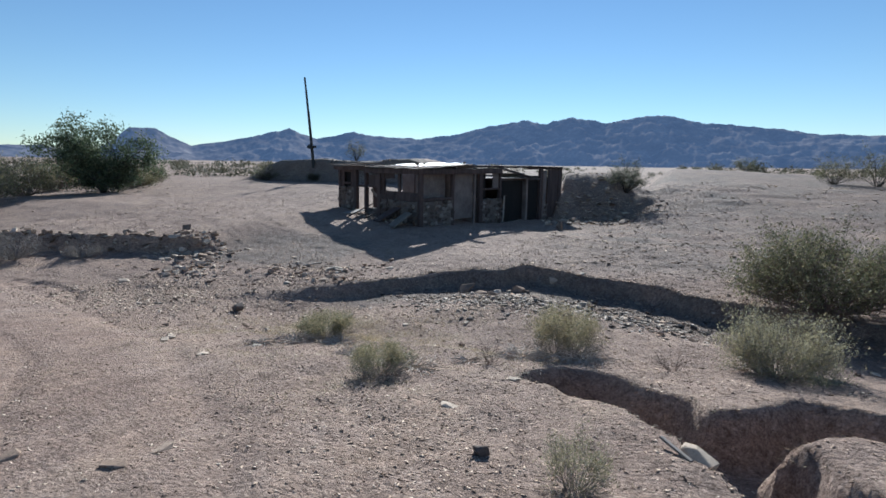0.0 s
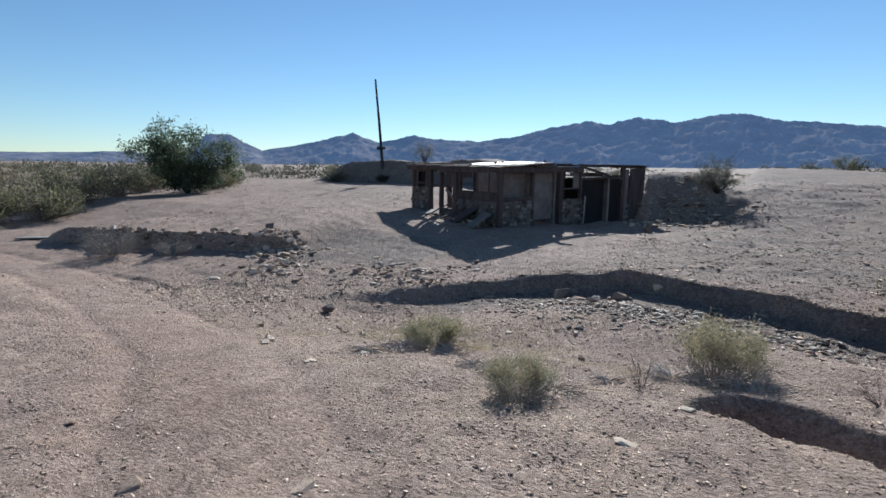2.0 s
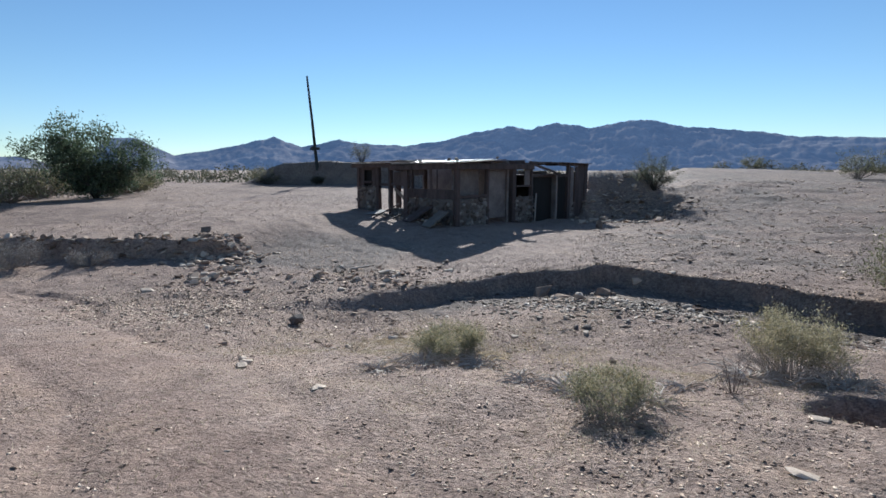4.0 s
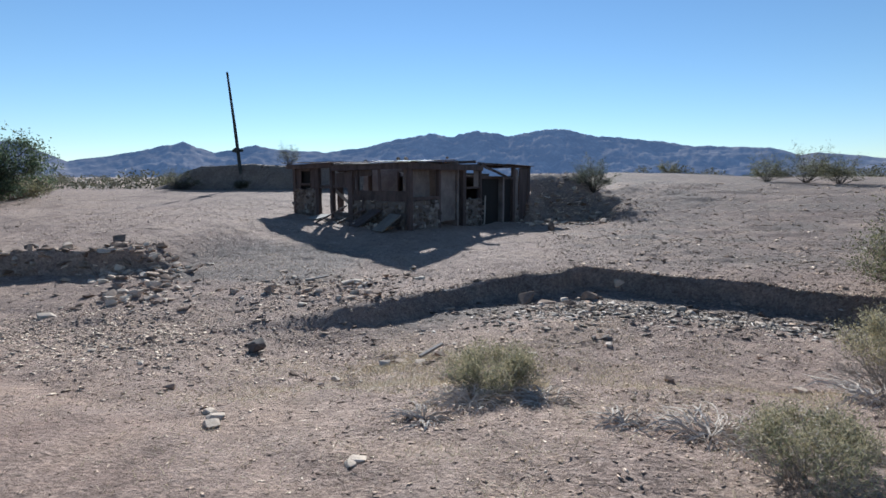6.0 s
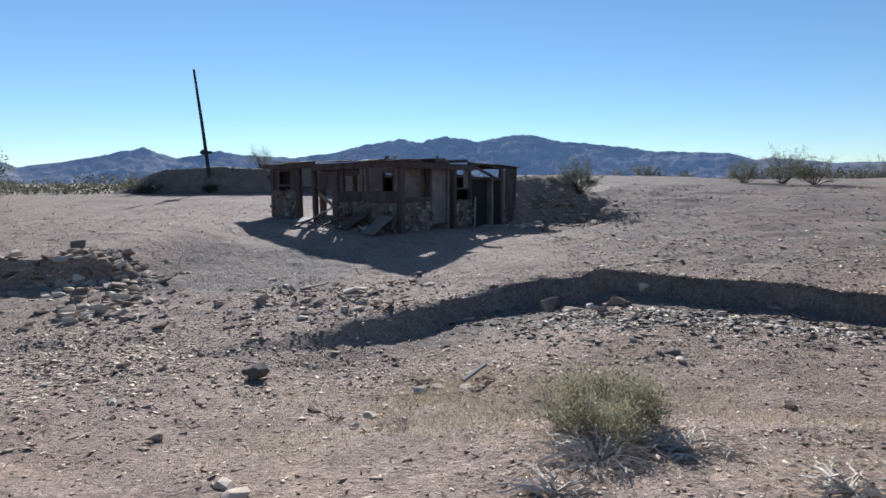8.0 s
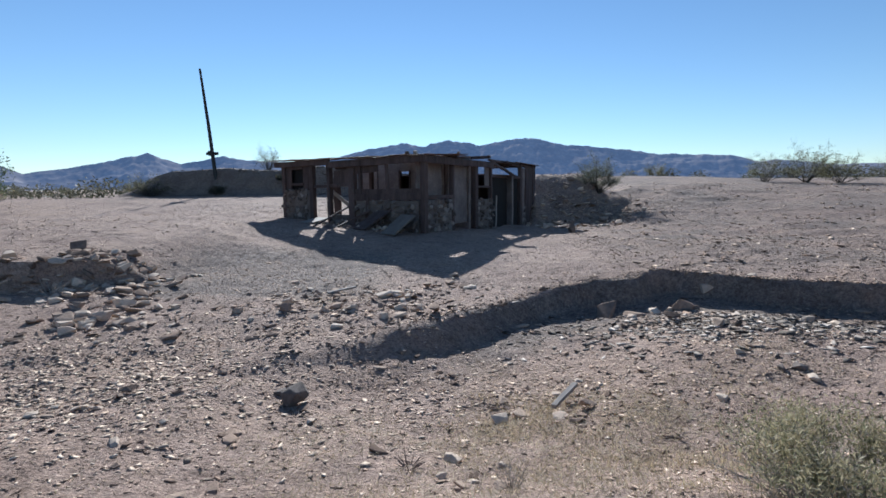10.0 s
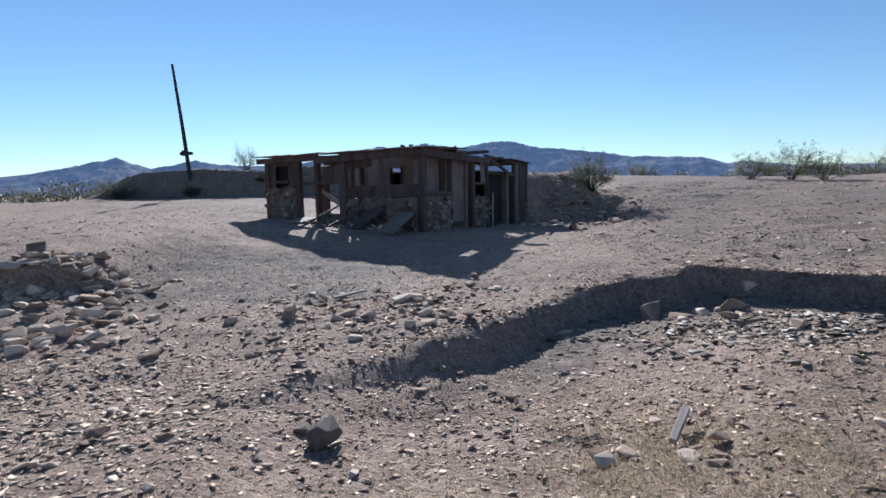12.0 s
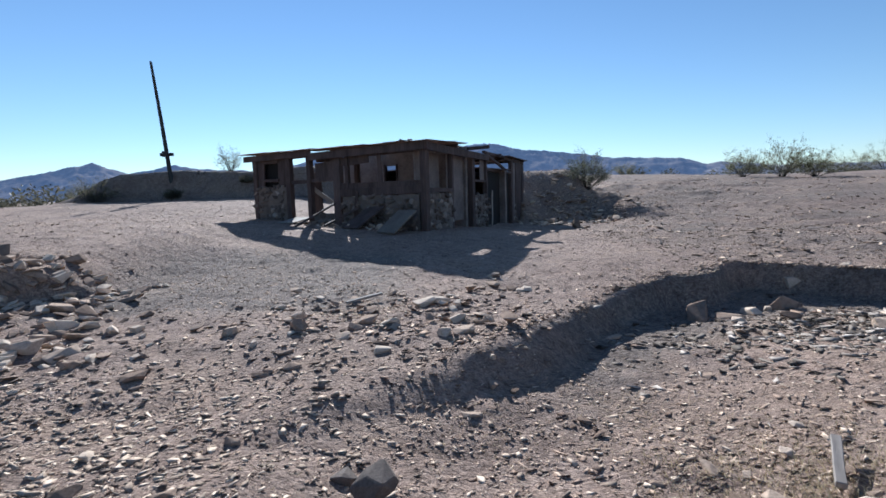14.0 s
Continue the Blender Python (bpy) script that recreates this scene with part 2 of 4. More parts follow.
def ground_z(x, y):
    x, y = np.asarray(x, float), np.asarray(y, float)
    z = curve_at(y, FALL)
    z = z + 0.05 * np.clip(x - 1, 0, 9) * (1 - smooth(-13.4, -12.4, y)) * smooth(-30, -18, y)
    z = z - 0.055 * np.clip(x, -7, 6) * smooth(-6, 0, y) * (1 - smooth(25, 40, np.hypot(x, y)))
    z = z - 0.028 * np.clip(y, 0, 12) * smooth(-8, 2, x)
    # bank with a dry-stone face
    by = np.interp(x, [-16, -12, -8, -5, -4], [-9.6, -9.1, -8.6, -7.3, -6.8])
    z = z + (0.54 * smooth(0.0, 0.2, y - by + 0.12 * cloud(x * 1.9, y * 0.7)) + 0.07 * smooth(-2.4, -0.3, y - by)) * (1 - smooth(-5.6, -4.2, x)) * (1 - smooth(-7, 1.5, y)) * smooth(-14.6, -13.0, x)
    # wash with an undercut scarp
    wob = 0.10 * np.sin(2.3 * x + 1) + 0.06 * np.sin(5.1 * x) * smooth(2.5, 4.0, x)
    wob = wob + 0.1 * cloud(x * 1.7 + 4, y * 1.7) + 0.05 * cloud(x * 4.3, y * 4.3 + 9) * smooth(2.0, 3.6, x)
    lean = np.abs(np.interp(x + 0.5, *zip(*LIP)) - np.interp(x - 0.5, *zip(*LIP)))
    d = (np.interp(x, *zip(*LIP)) + wob - y) / np.sqrt(1 + lean**2)
    z = z - np.interp(x, *zip(*DROP)) * smooth(0, np.interp(x, [0, 2, 3.4], [0.5, 0.38, 0.2]), d) * (1 - smooth(0.9, 4.0, d))
    # gullies
    w2 = 0.06 * np.sin(4.3 * x + 2.0 * y) + 0.04 * np.sin(9.1 * y - 3 * x)
    g = np.minimum(near_line(x, y, GULLY_A), near_line(x, y, GULLY_B)) + w2
    z = z - 0.55 * (1 - smooth(0.22, 0.46, g))
    # a shallow rill beside the track
    z = z - 0.07 * (1 - smooth(0.05, 0.3, near_line(x, y, RILL) + 0.1 * cloud(x * 2.3, y * 2.3) + 0.04 * cloud(x * 6, y * 6)))
    # mesa, berm, rise at the back
    z = z + 0.9 * smooth(20, 46, y + 0.35 * (x - 8)) * smooth(5.0, 9.5, x - 0.12 * y)
    z = z + 2.2 * smooth(3, 24, y + 0.35 * (x - 8)) * smooth(5.0, 9.5, x - 0.12 * y) * (1 - 0.3 * smooth(12, 34, x))
    z = z + 0.9 * smooth(2, 22, y) * (1 - smooth(-9, -3, x)) + 1.6 * smooth(18, 40, y) * (1 - smooth(0, 9, x)) * smooth(-16, -6, x)
    z = z + 1.8 * smooth(17.5, 18.8, y + 0.3 * cloud(x * 0.8, y * 0.5)) * (1 - smooth(22, 30, y)) * smooth(-25, -20.5, x) * (1 - smooth(-3, 2, x)) * (1 + 0.12 * cloud(x * 0.6, y * 0.3 + 5))
    bank = -0.55 + 2.75 * smooth(10.2, 15.4, y + 0.5 * cloud(x * 0.9, y * 0.9) - 0.25 * (x - 6))
    z = z + np.clip(bank - z, 0, 9) * smooth(8, 10, y) * smooth(3.9, 4.7, x) * (1 - smooth(7.4, 12.0, x + 0.9 * cloud(x * 0.7, y * 0.7))) * (1 - smooth(20, 30, y))
    # terraced, rain-worn relief on the slope beside the house
    slope = smooth(3.5, 8, x) * smooth(-6.5, -3, y) * (1 - smooth(24, 40, y))
    z = z + slope * (0.06 * cloud(x * 0.35, y * 1.1) + 0.035 * cloud(x * 0.9 + 3, y * 2.2) + 0.02 * cloud(x * 2.3, y * 3.1))
    q = near_line(x, y, TRACK)
    z = z - 0.035 * np.exp(-(((q - 0.75) / 0.16) ** 2))
    r = np.hypot(x, y)
    z = z + 0.008 * np.clip(r - 70, 0, 2500)
    near = 1 - smooth(25, 60, r)
    calm = 1 - 0.7 * np.exp(-((near_line(x, y, TRACK) / 1.0) ** 2))
    lumps = 0.03 * cloud(x * 0.9, y * 0.9) + 0.02 * cloud(x * 2.1 + 7, y * 2.1) + 0.014 * cloud(x * 4.7, y * 4.7 + 3) + 0.008 * cloud(x * 9.5 + 1, y * 9.5)
    return z + rough_noise(x, y) * (0.6 + 0.8 * smooth(20, 60, r)) + lumps * near * calm


def axis(lo, hi, step, far, n):
    a = np.arange(lo, hi + 1e-6, step)
    k = np.geomspace(step, far - hi, n)
    k2 = np.geomspace(step, far + lo, n)
    return np.r_[lo - k2[::-1], a, hi + k]


def build_ground():
    xs, ys = axis(-13, 13, 0.067, 3600, 70), axis(-18.6, -4.5, 0.066, 3600, 120)
    ys = np.sort(np.r_[ys, np.arange(-4.3, 20, 0.28)])
    X, Y = np.meshgrid(xs, ys)
    Z = ground_z(X, Y)
    nx, ny = len(xs), len(ys)
    i = np.arange(nx * ny).reshape(ny, nx)
    quads = np.stack([i[:-1, :-1], i[:-1, 1:], i[1:, 1:], i[1:, :-1]], -1).reshape(-1, 4)
    me = bpy.data.meshes.new("ground")
    me.vertices.add(nx * ny)
    me.vertices.foreach_set("co", np.stack([X, Y, Z], -1).ravel())
    me.loops.add(quads.size)
    me.loops.foreach_set("vertex_index", quads.ravel())
    me.polygons.add(len(quads))
    me.polygons.foreach_set("loop_start", np.arange(0, quads.size, 4))
    me.polygons.foreach_set("loop_total", np.full(len(quads), 4))
    me.polygons.foreach_set("use_smooth", np.ones(len(quads), bool))
    me.update(calc_edges=True)
    me.materials.append(MAT_GROUND)
    track = np.exp(-((near_line(X, Y, TRACK) / 1.1) ** 2) * 0.9)
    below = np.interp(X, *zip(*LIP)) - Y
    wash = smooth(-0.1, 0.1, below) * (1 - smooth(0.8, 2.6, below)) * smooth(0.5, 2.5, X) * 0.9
    stony_and_shaded = smooth(2.0, 9.0, X) * smooth(-7.5, -5.0, Y - 0.1 * X) * (0.5 + 0.3 * cloud(X * 0.5, Y * 0.9))
    stony_and_shaded = np.maximum(stony_and_shaded, 0.8 * smooth(-5.5, -4, X) * (1 - smooth(-0.8, 0.6, X)) * smooth(-8.5, -7.5, Y) * (1 - smooth(-4.5, -2.5, Y)))
    # berm face takes the dark palette too, its shade deepened in the soil colour
    stony_and_shaded = np.maximum(stony_and_shaded, 0.95 * smooth(16.2, 17.0, Y) * (1 - smooth(20, 22, Y)) * smooth(-25, -21, X) * (1 - smooth(-3, 2, X)))
    wash = np.maximum(wash, stony_and_shaded * (1 - smooth(45, 75, Y)))
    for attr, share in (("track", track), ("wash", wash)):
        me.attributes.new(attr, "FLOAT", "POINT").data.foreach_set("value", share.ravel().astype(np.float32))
    tagged(new("ground", me), "dry gravelly desert soil with eroded gullies", "ground", kind="structure")


build_ground()

# ---- mountains ----
# azimuth from +y towards +x in degrees, rise over run
SKYLINE = [(-75, 0.02), (-62.5, 0.022), (-56.6, 0.027), (-53.5, 0.012), (-51.5, 0.035), (-49.8, 0.06), (-47.6, 0.06), (-46.3, 0.046), (-44.6, 0.033), (-40.6, 0.045), (-38, 0.056), (-35, 0.069), (-32.2, 0.052), (-28.1, 0.066), (-26, 0.059), (-20.8, 0.056), (-16.5, 0.066), (-13.9, 0.079), (-8.9, 0.094), (-6.9, 0.085), (-4.1, 0.099), (-0.6, 0.088), (4, 0.1), (6.1, 0.097), (8.5, 0.086), (13.1, 0.077), (18.4, 0.062), (25.2, 0.054), (27.4, 0.042), (28.6, 0.045), (33.2, 0.034), (45, 0.03), (70, 0.02)]


def build_mountains():
    az = np.arange(-72, 68, 0.14)
    rs = np.linspace(2300, 3250, 44)
    A, R = np.meshgrid(np.radians(az), rs)
    top = np.interp(np.degrees(A), *zip(*SKYLINE))
    u = (R - 2300) / 950
    rid, jag = np.zeros_like(A), np.zeros_like(A)
    for k in range(A.shape[0]):
        for j in range(A.shape[1]):
            p = Vector((R[k, j] * math.sin(A[k, j]), R[k, j] * math.cos(A[k, j]), 0))
            rid[k, j] = noise.ridged_multi_fractal(p / 260, 0.8, 2.1, 6, 1.0, 2.0)
            jag[k, j] = noise.fractal(p / 70, 0.65, 2.1, 5)
    rid = np.clip(rid / 2.2, 0, 1)
    top = top * (1 + 0.035 * jag)
    face = np.clip((u + 0.45 * (rid - 0.45) * np.clip(0.8 - u, 0, 1) + 0.02 * jag - 0.06) / 0.66, 0, 1)
    body = np.where(u > 0.72, 1 - 0.6 * np.clip((u - 0.73) / 0.27, 0, 1), face * (0.93 + 0.07 * rid))
    body = np.minimum(body, 1)
    slope = top * body
    Z = 1.5 + R * slope
    Z[0] = -30
    X, Y = R * np.sin(A), R * np.cos(A) - 17
    n, m = A.shape
    i = np.arange(n * m).reshape(n, m)
    quads = np.stack([i[:-1, :-1], i[:-1, 1:], i[1:, 1:], i[1:, :-1]], -1).reshape(-1, 4)
    me = bpy.data.meshes.new("backdrop")
    me.from_pydata(np.stack([X, Y, Z], -1).reshape(-1, 3).tolist(), [], quads.tolist())
    me.polygons.foreach_set("use_smooth", [True] * len(me.polygons))
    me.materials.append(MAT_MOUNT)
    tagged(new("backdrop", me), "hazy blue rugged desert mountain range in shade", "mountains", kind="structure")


build_mountains()
# ---- more materials ----
def island_mat(name, stops, rough=0.9, bumps=0.4, scale=30, info=False):
    m, nt, b = node_mat(name, 0.97, 0, 0.04)
    if info:
        rnd = nt.nodes.new("ShaderNodeObjectInfo").outputs["Random"]
    else:
        rnd = nt.nodes.new("ShaderNodeNewGeometry").outputs["Random Per Island"]
    col = ramp(nt, rnd, stops)
    f = noise_tex(nt, coords(nt), scale, 7, 0.65)
    col = mix(nt, 0.85, col, ramp(nt, f, [(0.28, (0.55, 0.53, 0.5)), (0.5, (0.95, 0.95, 0.95)), (0.75, (1.25, 1.22, 1.2))]), "MULTIPLY")
    nt.links.new(col, b.inputs["Base Color"])
    bump(nt, b, f, bumps, 0.02)
    return m


def leaf_mat(name, stops):
    m, nt, b = node_mat(name, 0.6, 0, 0.3)
    rnd = nt.nodes.new("ShaderNodeNewGeometry").outputs["Random Per Island"]
    col = ramp(nt, rnd, stops)
    nt.links.new(col, b.inputs["Base Color"])
    tr = nt.nodes.new("ShaderNodeBsdfTranslucent")
    nt.links.new(col, tr.inputs["Color"])
    ms = nt.nodes.new("ShaderNodeMixShader")
    ms.inputs[0].default_value = 0.4
    nt.links.new(b.outputs[0], ms.inputs[1])
    nt.links.new(tr.outputs[0], ms.inputs[2])
    nt.links.new(ms.outputs[0], nt.nodes["Material Output"].inputs["Surface"])
    return m


ROCK_STOPS = [(0.0, (0.160, 0.114, 0.087)), (0.3, (0.290, 0.209, 0.158)), (0.65, (0.433, 0.321, 0.242)), (0.9, (0.577, 0.443, 0.339)), (1.0, (0.711, 0.561, 0.437))]
MAT_ROCK = island_mat("desert_rock", ROCK_STOPS, scale=9, info=True)
MAT_PEBBLE = island_mat("gravel_stones", [(0.0, (0.124, 0.089, 0.072)), (0.35, (0.288, 0.209, 0.164)), (0.75, (0.474, 0.355, 0.270)), (1.0, (0.742, 0.591, 0.465))], scale=25)
MAT_PALE_CHIP = island_mat("pale_stone_chips", [(0.0, (0.206, 0.163, 0.130)), (0.4, (0.391, 0.305, 0.237)), (1.0, (0.659, 0.532, 0.419))], scale=25)
MAT_GREY_CHIP = island_mat("grey_stone_chips", [(0.0, (0.09, 0.076, 0.066)), (0.4, (0.21, 0.18, 0.155)), (0.8, (0.36, 0.31, 0.27)), (1.0, (0.56, 0.49, 0.43))], scale=14)
MAT_DARK_CHIP = island_mat("dark_stone_chips", [(0.0, (0.062, 0.049, 0.041)), (0.6, (0.134, 0.106, 0.086)), (1.0, (0.309, 0.246, 0.195))], scale=12)
MAT_PALE_ROCK = two_scale("pale_limestone", (0.433, 0.325, 0.237), (0.592, 0.461, 0.349), (0.731, 0.581, 0.446), 30, 4, vary=0.15)
MAT_DARK_ROCK = two_scale("dark_basalt", (0.081, 0.062, 0.051), (0.140, 0.108, 0.091), (0.234, 0.186, 0.153), 22, 3, vary=0.2)
MAT_MASONRY = island_mat("rubble_masonry", [(0.0, (0.085, 0.067, 0.058)), (0.45, (0.16, 0.13, 0.113)), (0.8, (0.23, 0.19, 0.165)), (1.0, (0.36, 0.31, 0.275))], scale=12, info=True)
MAT_MORTAR = two_scale("earth_mortar", (0.095, 0.075, 0.063), (0.14, 0.112, 0.096), (0.2, 0.165, 0.142), 25, 2)
MAT_TIN = two_scale("bare_tin", (0.42, 0.42, 0.43), (0.55, 0.55, 0.56), (0.66, 0.66, 0.66), 14, 1.5, rough=0.38, metal=0.75, bumps=0.15, spec=0.5)
MAT_RUST = two_scale("rusty_sheet", (0.07, 0.04, 0.03), (0.13, 0.075, 0.05), (0.2, 0.13, 0.1), 14, 2, rough=0.7, metal=0.2)
MAT_GREYWOOD = two_scale("silvered_wood", (0.18, 0.15, 0.128), (0.28, 0.24, 0.208), (0.4, 0.35, 0.31), 34, 3, stretch=(0.15, 1, 1), bumps=0.5)
MAT_POLE = two_scale("tarred_pole_wood", (0.02, 0.022, 0.022), (0.04, 0.042, 0.04), (0.075, 0.075, 0.07), 20, 2, stretch=(1, 1, 0.1))
MAT_TWIG = two_scale("grey_twigs", (0.18, 0.15, 0.125), (0.3, 0.255, 0.22), (0.45, 0.395, 0.345), 20, 5)
MAT_DEADTWIG = two_scale("bleached_twigs", (0.3, 0.24, 0.19), (0.5, 0.415, 0.34), (0.72, 0.62, 0.52), 20, 5)
MAT_BARK = two_scale("dark_bark", (0.03, 0.026, 0.022), (0.06, 0.05, 0.042), (0.1, 0.085, 0.07), 20, 5)
MAT_DRYTWIG = two_scale("dry_reddish_twigs", (0.12, 0.085, 0.07), (0.19, 0.14, 0.115), (0.28, 0.215, 0.18), 20, 5)
MAT_LEAF_OLIVE = leaf_mat("olive_leaves", [(0.0, (0.075, 0.078, 0.042)), (0.5, (0.155, 0.148, 0.08)), (0.85, (0.25, 0.225, 0.125)), (1.0, (0.37, 0.31, 0.18))])
MAT_LEAF_SAGE = leaf_mat("sage_leaves", [(0.0, (0.12, 0.125, 0.072)), (0.5, (0.23, 0.225, 0.13)), (0.85, (0.35, 0.32, 0.19)), (1.0, (0.47, 0.41, 0.26))])
MAT_LEAF_GREY = leaf_mat("grey_green_leaves", [(0.0, (0.17, 0.155, 0.09)), (0.5, (0.32, 0.285, 0.17)), (1.0, (0.5, 0.445, 0.29))])
MAT_LEAF_GOLD = leaf_mat("straw_gold_leaves", [(0.0, (0.17, 0.15, 0.08)), (0.5, (0.34, 0.29, 0.17)), (1.0, (0.5, 0.425, 0.27))])
MAT_LEAF_DARK = leaf_mat("dark_green_leaves", [(0.0, (0.045, 0.062, 0.037)), (0.5, (0.085, 0.112, 0.062)), (1.0, (0.16, 0.185, 0.105))])
MAT_SCRUB = leaf_mat("dull_scrub", [(0.0, (0.05, 0.05, 0.035)), (0.5, (0.095, 0.09, 0.06)), (1.0, (0.16, 0.145, 0.1))])
MAT_LEAF_DUSTY = leaf_mat("dusty_olive_leaves", [(0.0, (0.075, 0.08, 0.055)), (0.5, (0.13, 0.132, 0.09)), (1.0, (0.22, 0.212, 0.15))])
MAT_STRAW = leaf_mat("dry_grass_blades", [(0.0, (0.25, 0.195, 0.125)), (0.5, (0.42, 0.335, 0.21)), (1.0, (0.6, 0.49, 0.33))])

rng = np.random.default_rng(7)


def gz(x, y):
    return float(ground_z(x, y))


# ---- house ----
NC, WC, EC = Vector((0, -0.3)), Vector((-6.13, 3.78)), Vector((4.56, 12.14))


def wall_frame(a, b):
    d = b - a
    return Matrix.Translation((a.x, a.y, 0)) @ Matrix.Rotation(math.atan2(d.y, d.x), 4, "Z"), d.length


MA, LA = wall_frame(NC, WC)  # x along the west face, -y inwards
MB, LB = wall_frame(NC, EC)  # x along the east face, +y inwards
NIN = Vector((0.554, 0.832))
house = thing("house", "derelict shack of rubble stone and weathered timber under a tin roof", "house")


def timber(name, m, s0, s1, z0, z1, thick, off=0.0, mat=None, tilt=0.0, parent=None, label=""):
    """A board or post on a wall: from s0 to s1 along it, z0 to z1 up, off from its plane."""
    bm = bmesh.new()
    c = Vector(((s0 + s1) / 2, off, (z0 + z1) / 2))
    lo = (-(s1 - s0) / 2, -thick / 2, -(z1 - z0) / 2)
    hi = ((s1 - s0) / 2, thick / 2, (z1 - z0) / 2)
    box(bm, lo, hi, Matrix.Identity(4), 0.008)
    bmesh.ops.subdivide_edges(bm, edges=[e for e in bm.edges if e.calc_length() > 0.5], cuts=4)
    for v in bm.verts:
        v.co += Vector((noise.noise(v.co * 1.7 + c * 3), noise.noise(v.co * 1.9 + c * 5 + Vector((9, 0, 0))), noise.noise(v.co * 1.3 + c))) * 0.018
    bmesh.ops.transform(bm, matrix=m @ Matrix.Translation(c) @ Matrix.Rotation(tilt, 4, "Y"), verts=bm.verts)
    return part(name, bm, mat or MAT_WOOD, parent or house, label)


def hull_rock(n, flat, seed, lump=0.0):
    r = np.random.default_rng(seed)
    p = r.normal(size=(n, 3))
    p /= np.linalg.norm(p, axis=1)[:, None]
    p = np.sign(p) * np.abs(p) ** 0.62 * np.array([0.5, 0.4, 0.5 * flat])
    p *= r.uniform(0.7, 1.0, (n, 1))
    bm = bmesh.new()
    for q in p:
        bm.verts.new(q)
    bmesh.ops.convex_hull(bm, input=bm.verts)
    bmesh.ops.delete(bm, geom=[v for v in bm.verts if not v.link_faces], context="VERTS")
    return bm


def rock_mesh(name, n, flat, seed, mat, fine=False):
    bm = hull_rock(n, flat, seed)
    if fine:
        bmesh.ops.bevel(bm, geom=list(bm.edges), offset=0.018, segments=1, affect="EDGES")
    me = bpy.data.meshes.new(name)
    bm.to_mesh(me)
    bm.free()
    me.materials.append(mat)
    return me


STONE_MESHES = [rock_mesh("stone", 16, 0.75, 300 + k, MAT_MASONRY) for k in range(10)]


def rubble_wall(m, s0, s1, z0, z1, inward, broken=0.0):
    """A mortared rubble wall whose stones stand a little proud on the outer face."""
    base = timber("stone_wall", m, s0, s1, z0, z1 - 0.05, 0.26, inward * 0.14, MAT_MORTAR)
    z = z0 + 0.08
    k = int(s0 * 10)
    while z < z1:
        s = s0 + 0.05 + 0.08 * (k % 2)
        while s < s1 - 0.03:
            w, h = rng.uniform(0.12, 0.4), rng.uniform(0.11, 0.25)
            top = z1 - broken * max(0.0, math.sin(s * 3.1) + 0.4 * math.sin(s * 9))
            if z < top:
                ob = new("stone", STONE_MESHES[int(rng.integers(len(STONE_MESHES)))])
                ob.parent = base
                ob.matrix_world = m @ Matrix.Translation((s + w / 2, inward * rng.uniform(-0.01, 0.06), z + rng.uniform(-0.03, 0.03))) @ Matrix.Rotation(rng.uniform(-0.45, 0.45), 4, "Y") @ Matrix.Rotation(rng.integers(2) * math.pi, 4, "Z") @ Matrix.Diagonal((w * 1.08, 0.24, h * 1.25, 1))
            s += w
        z += 0.155
        k += 1
    return base


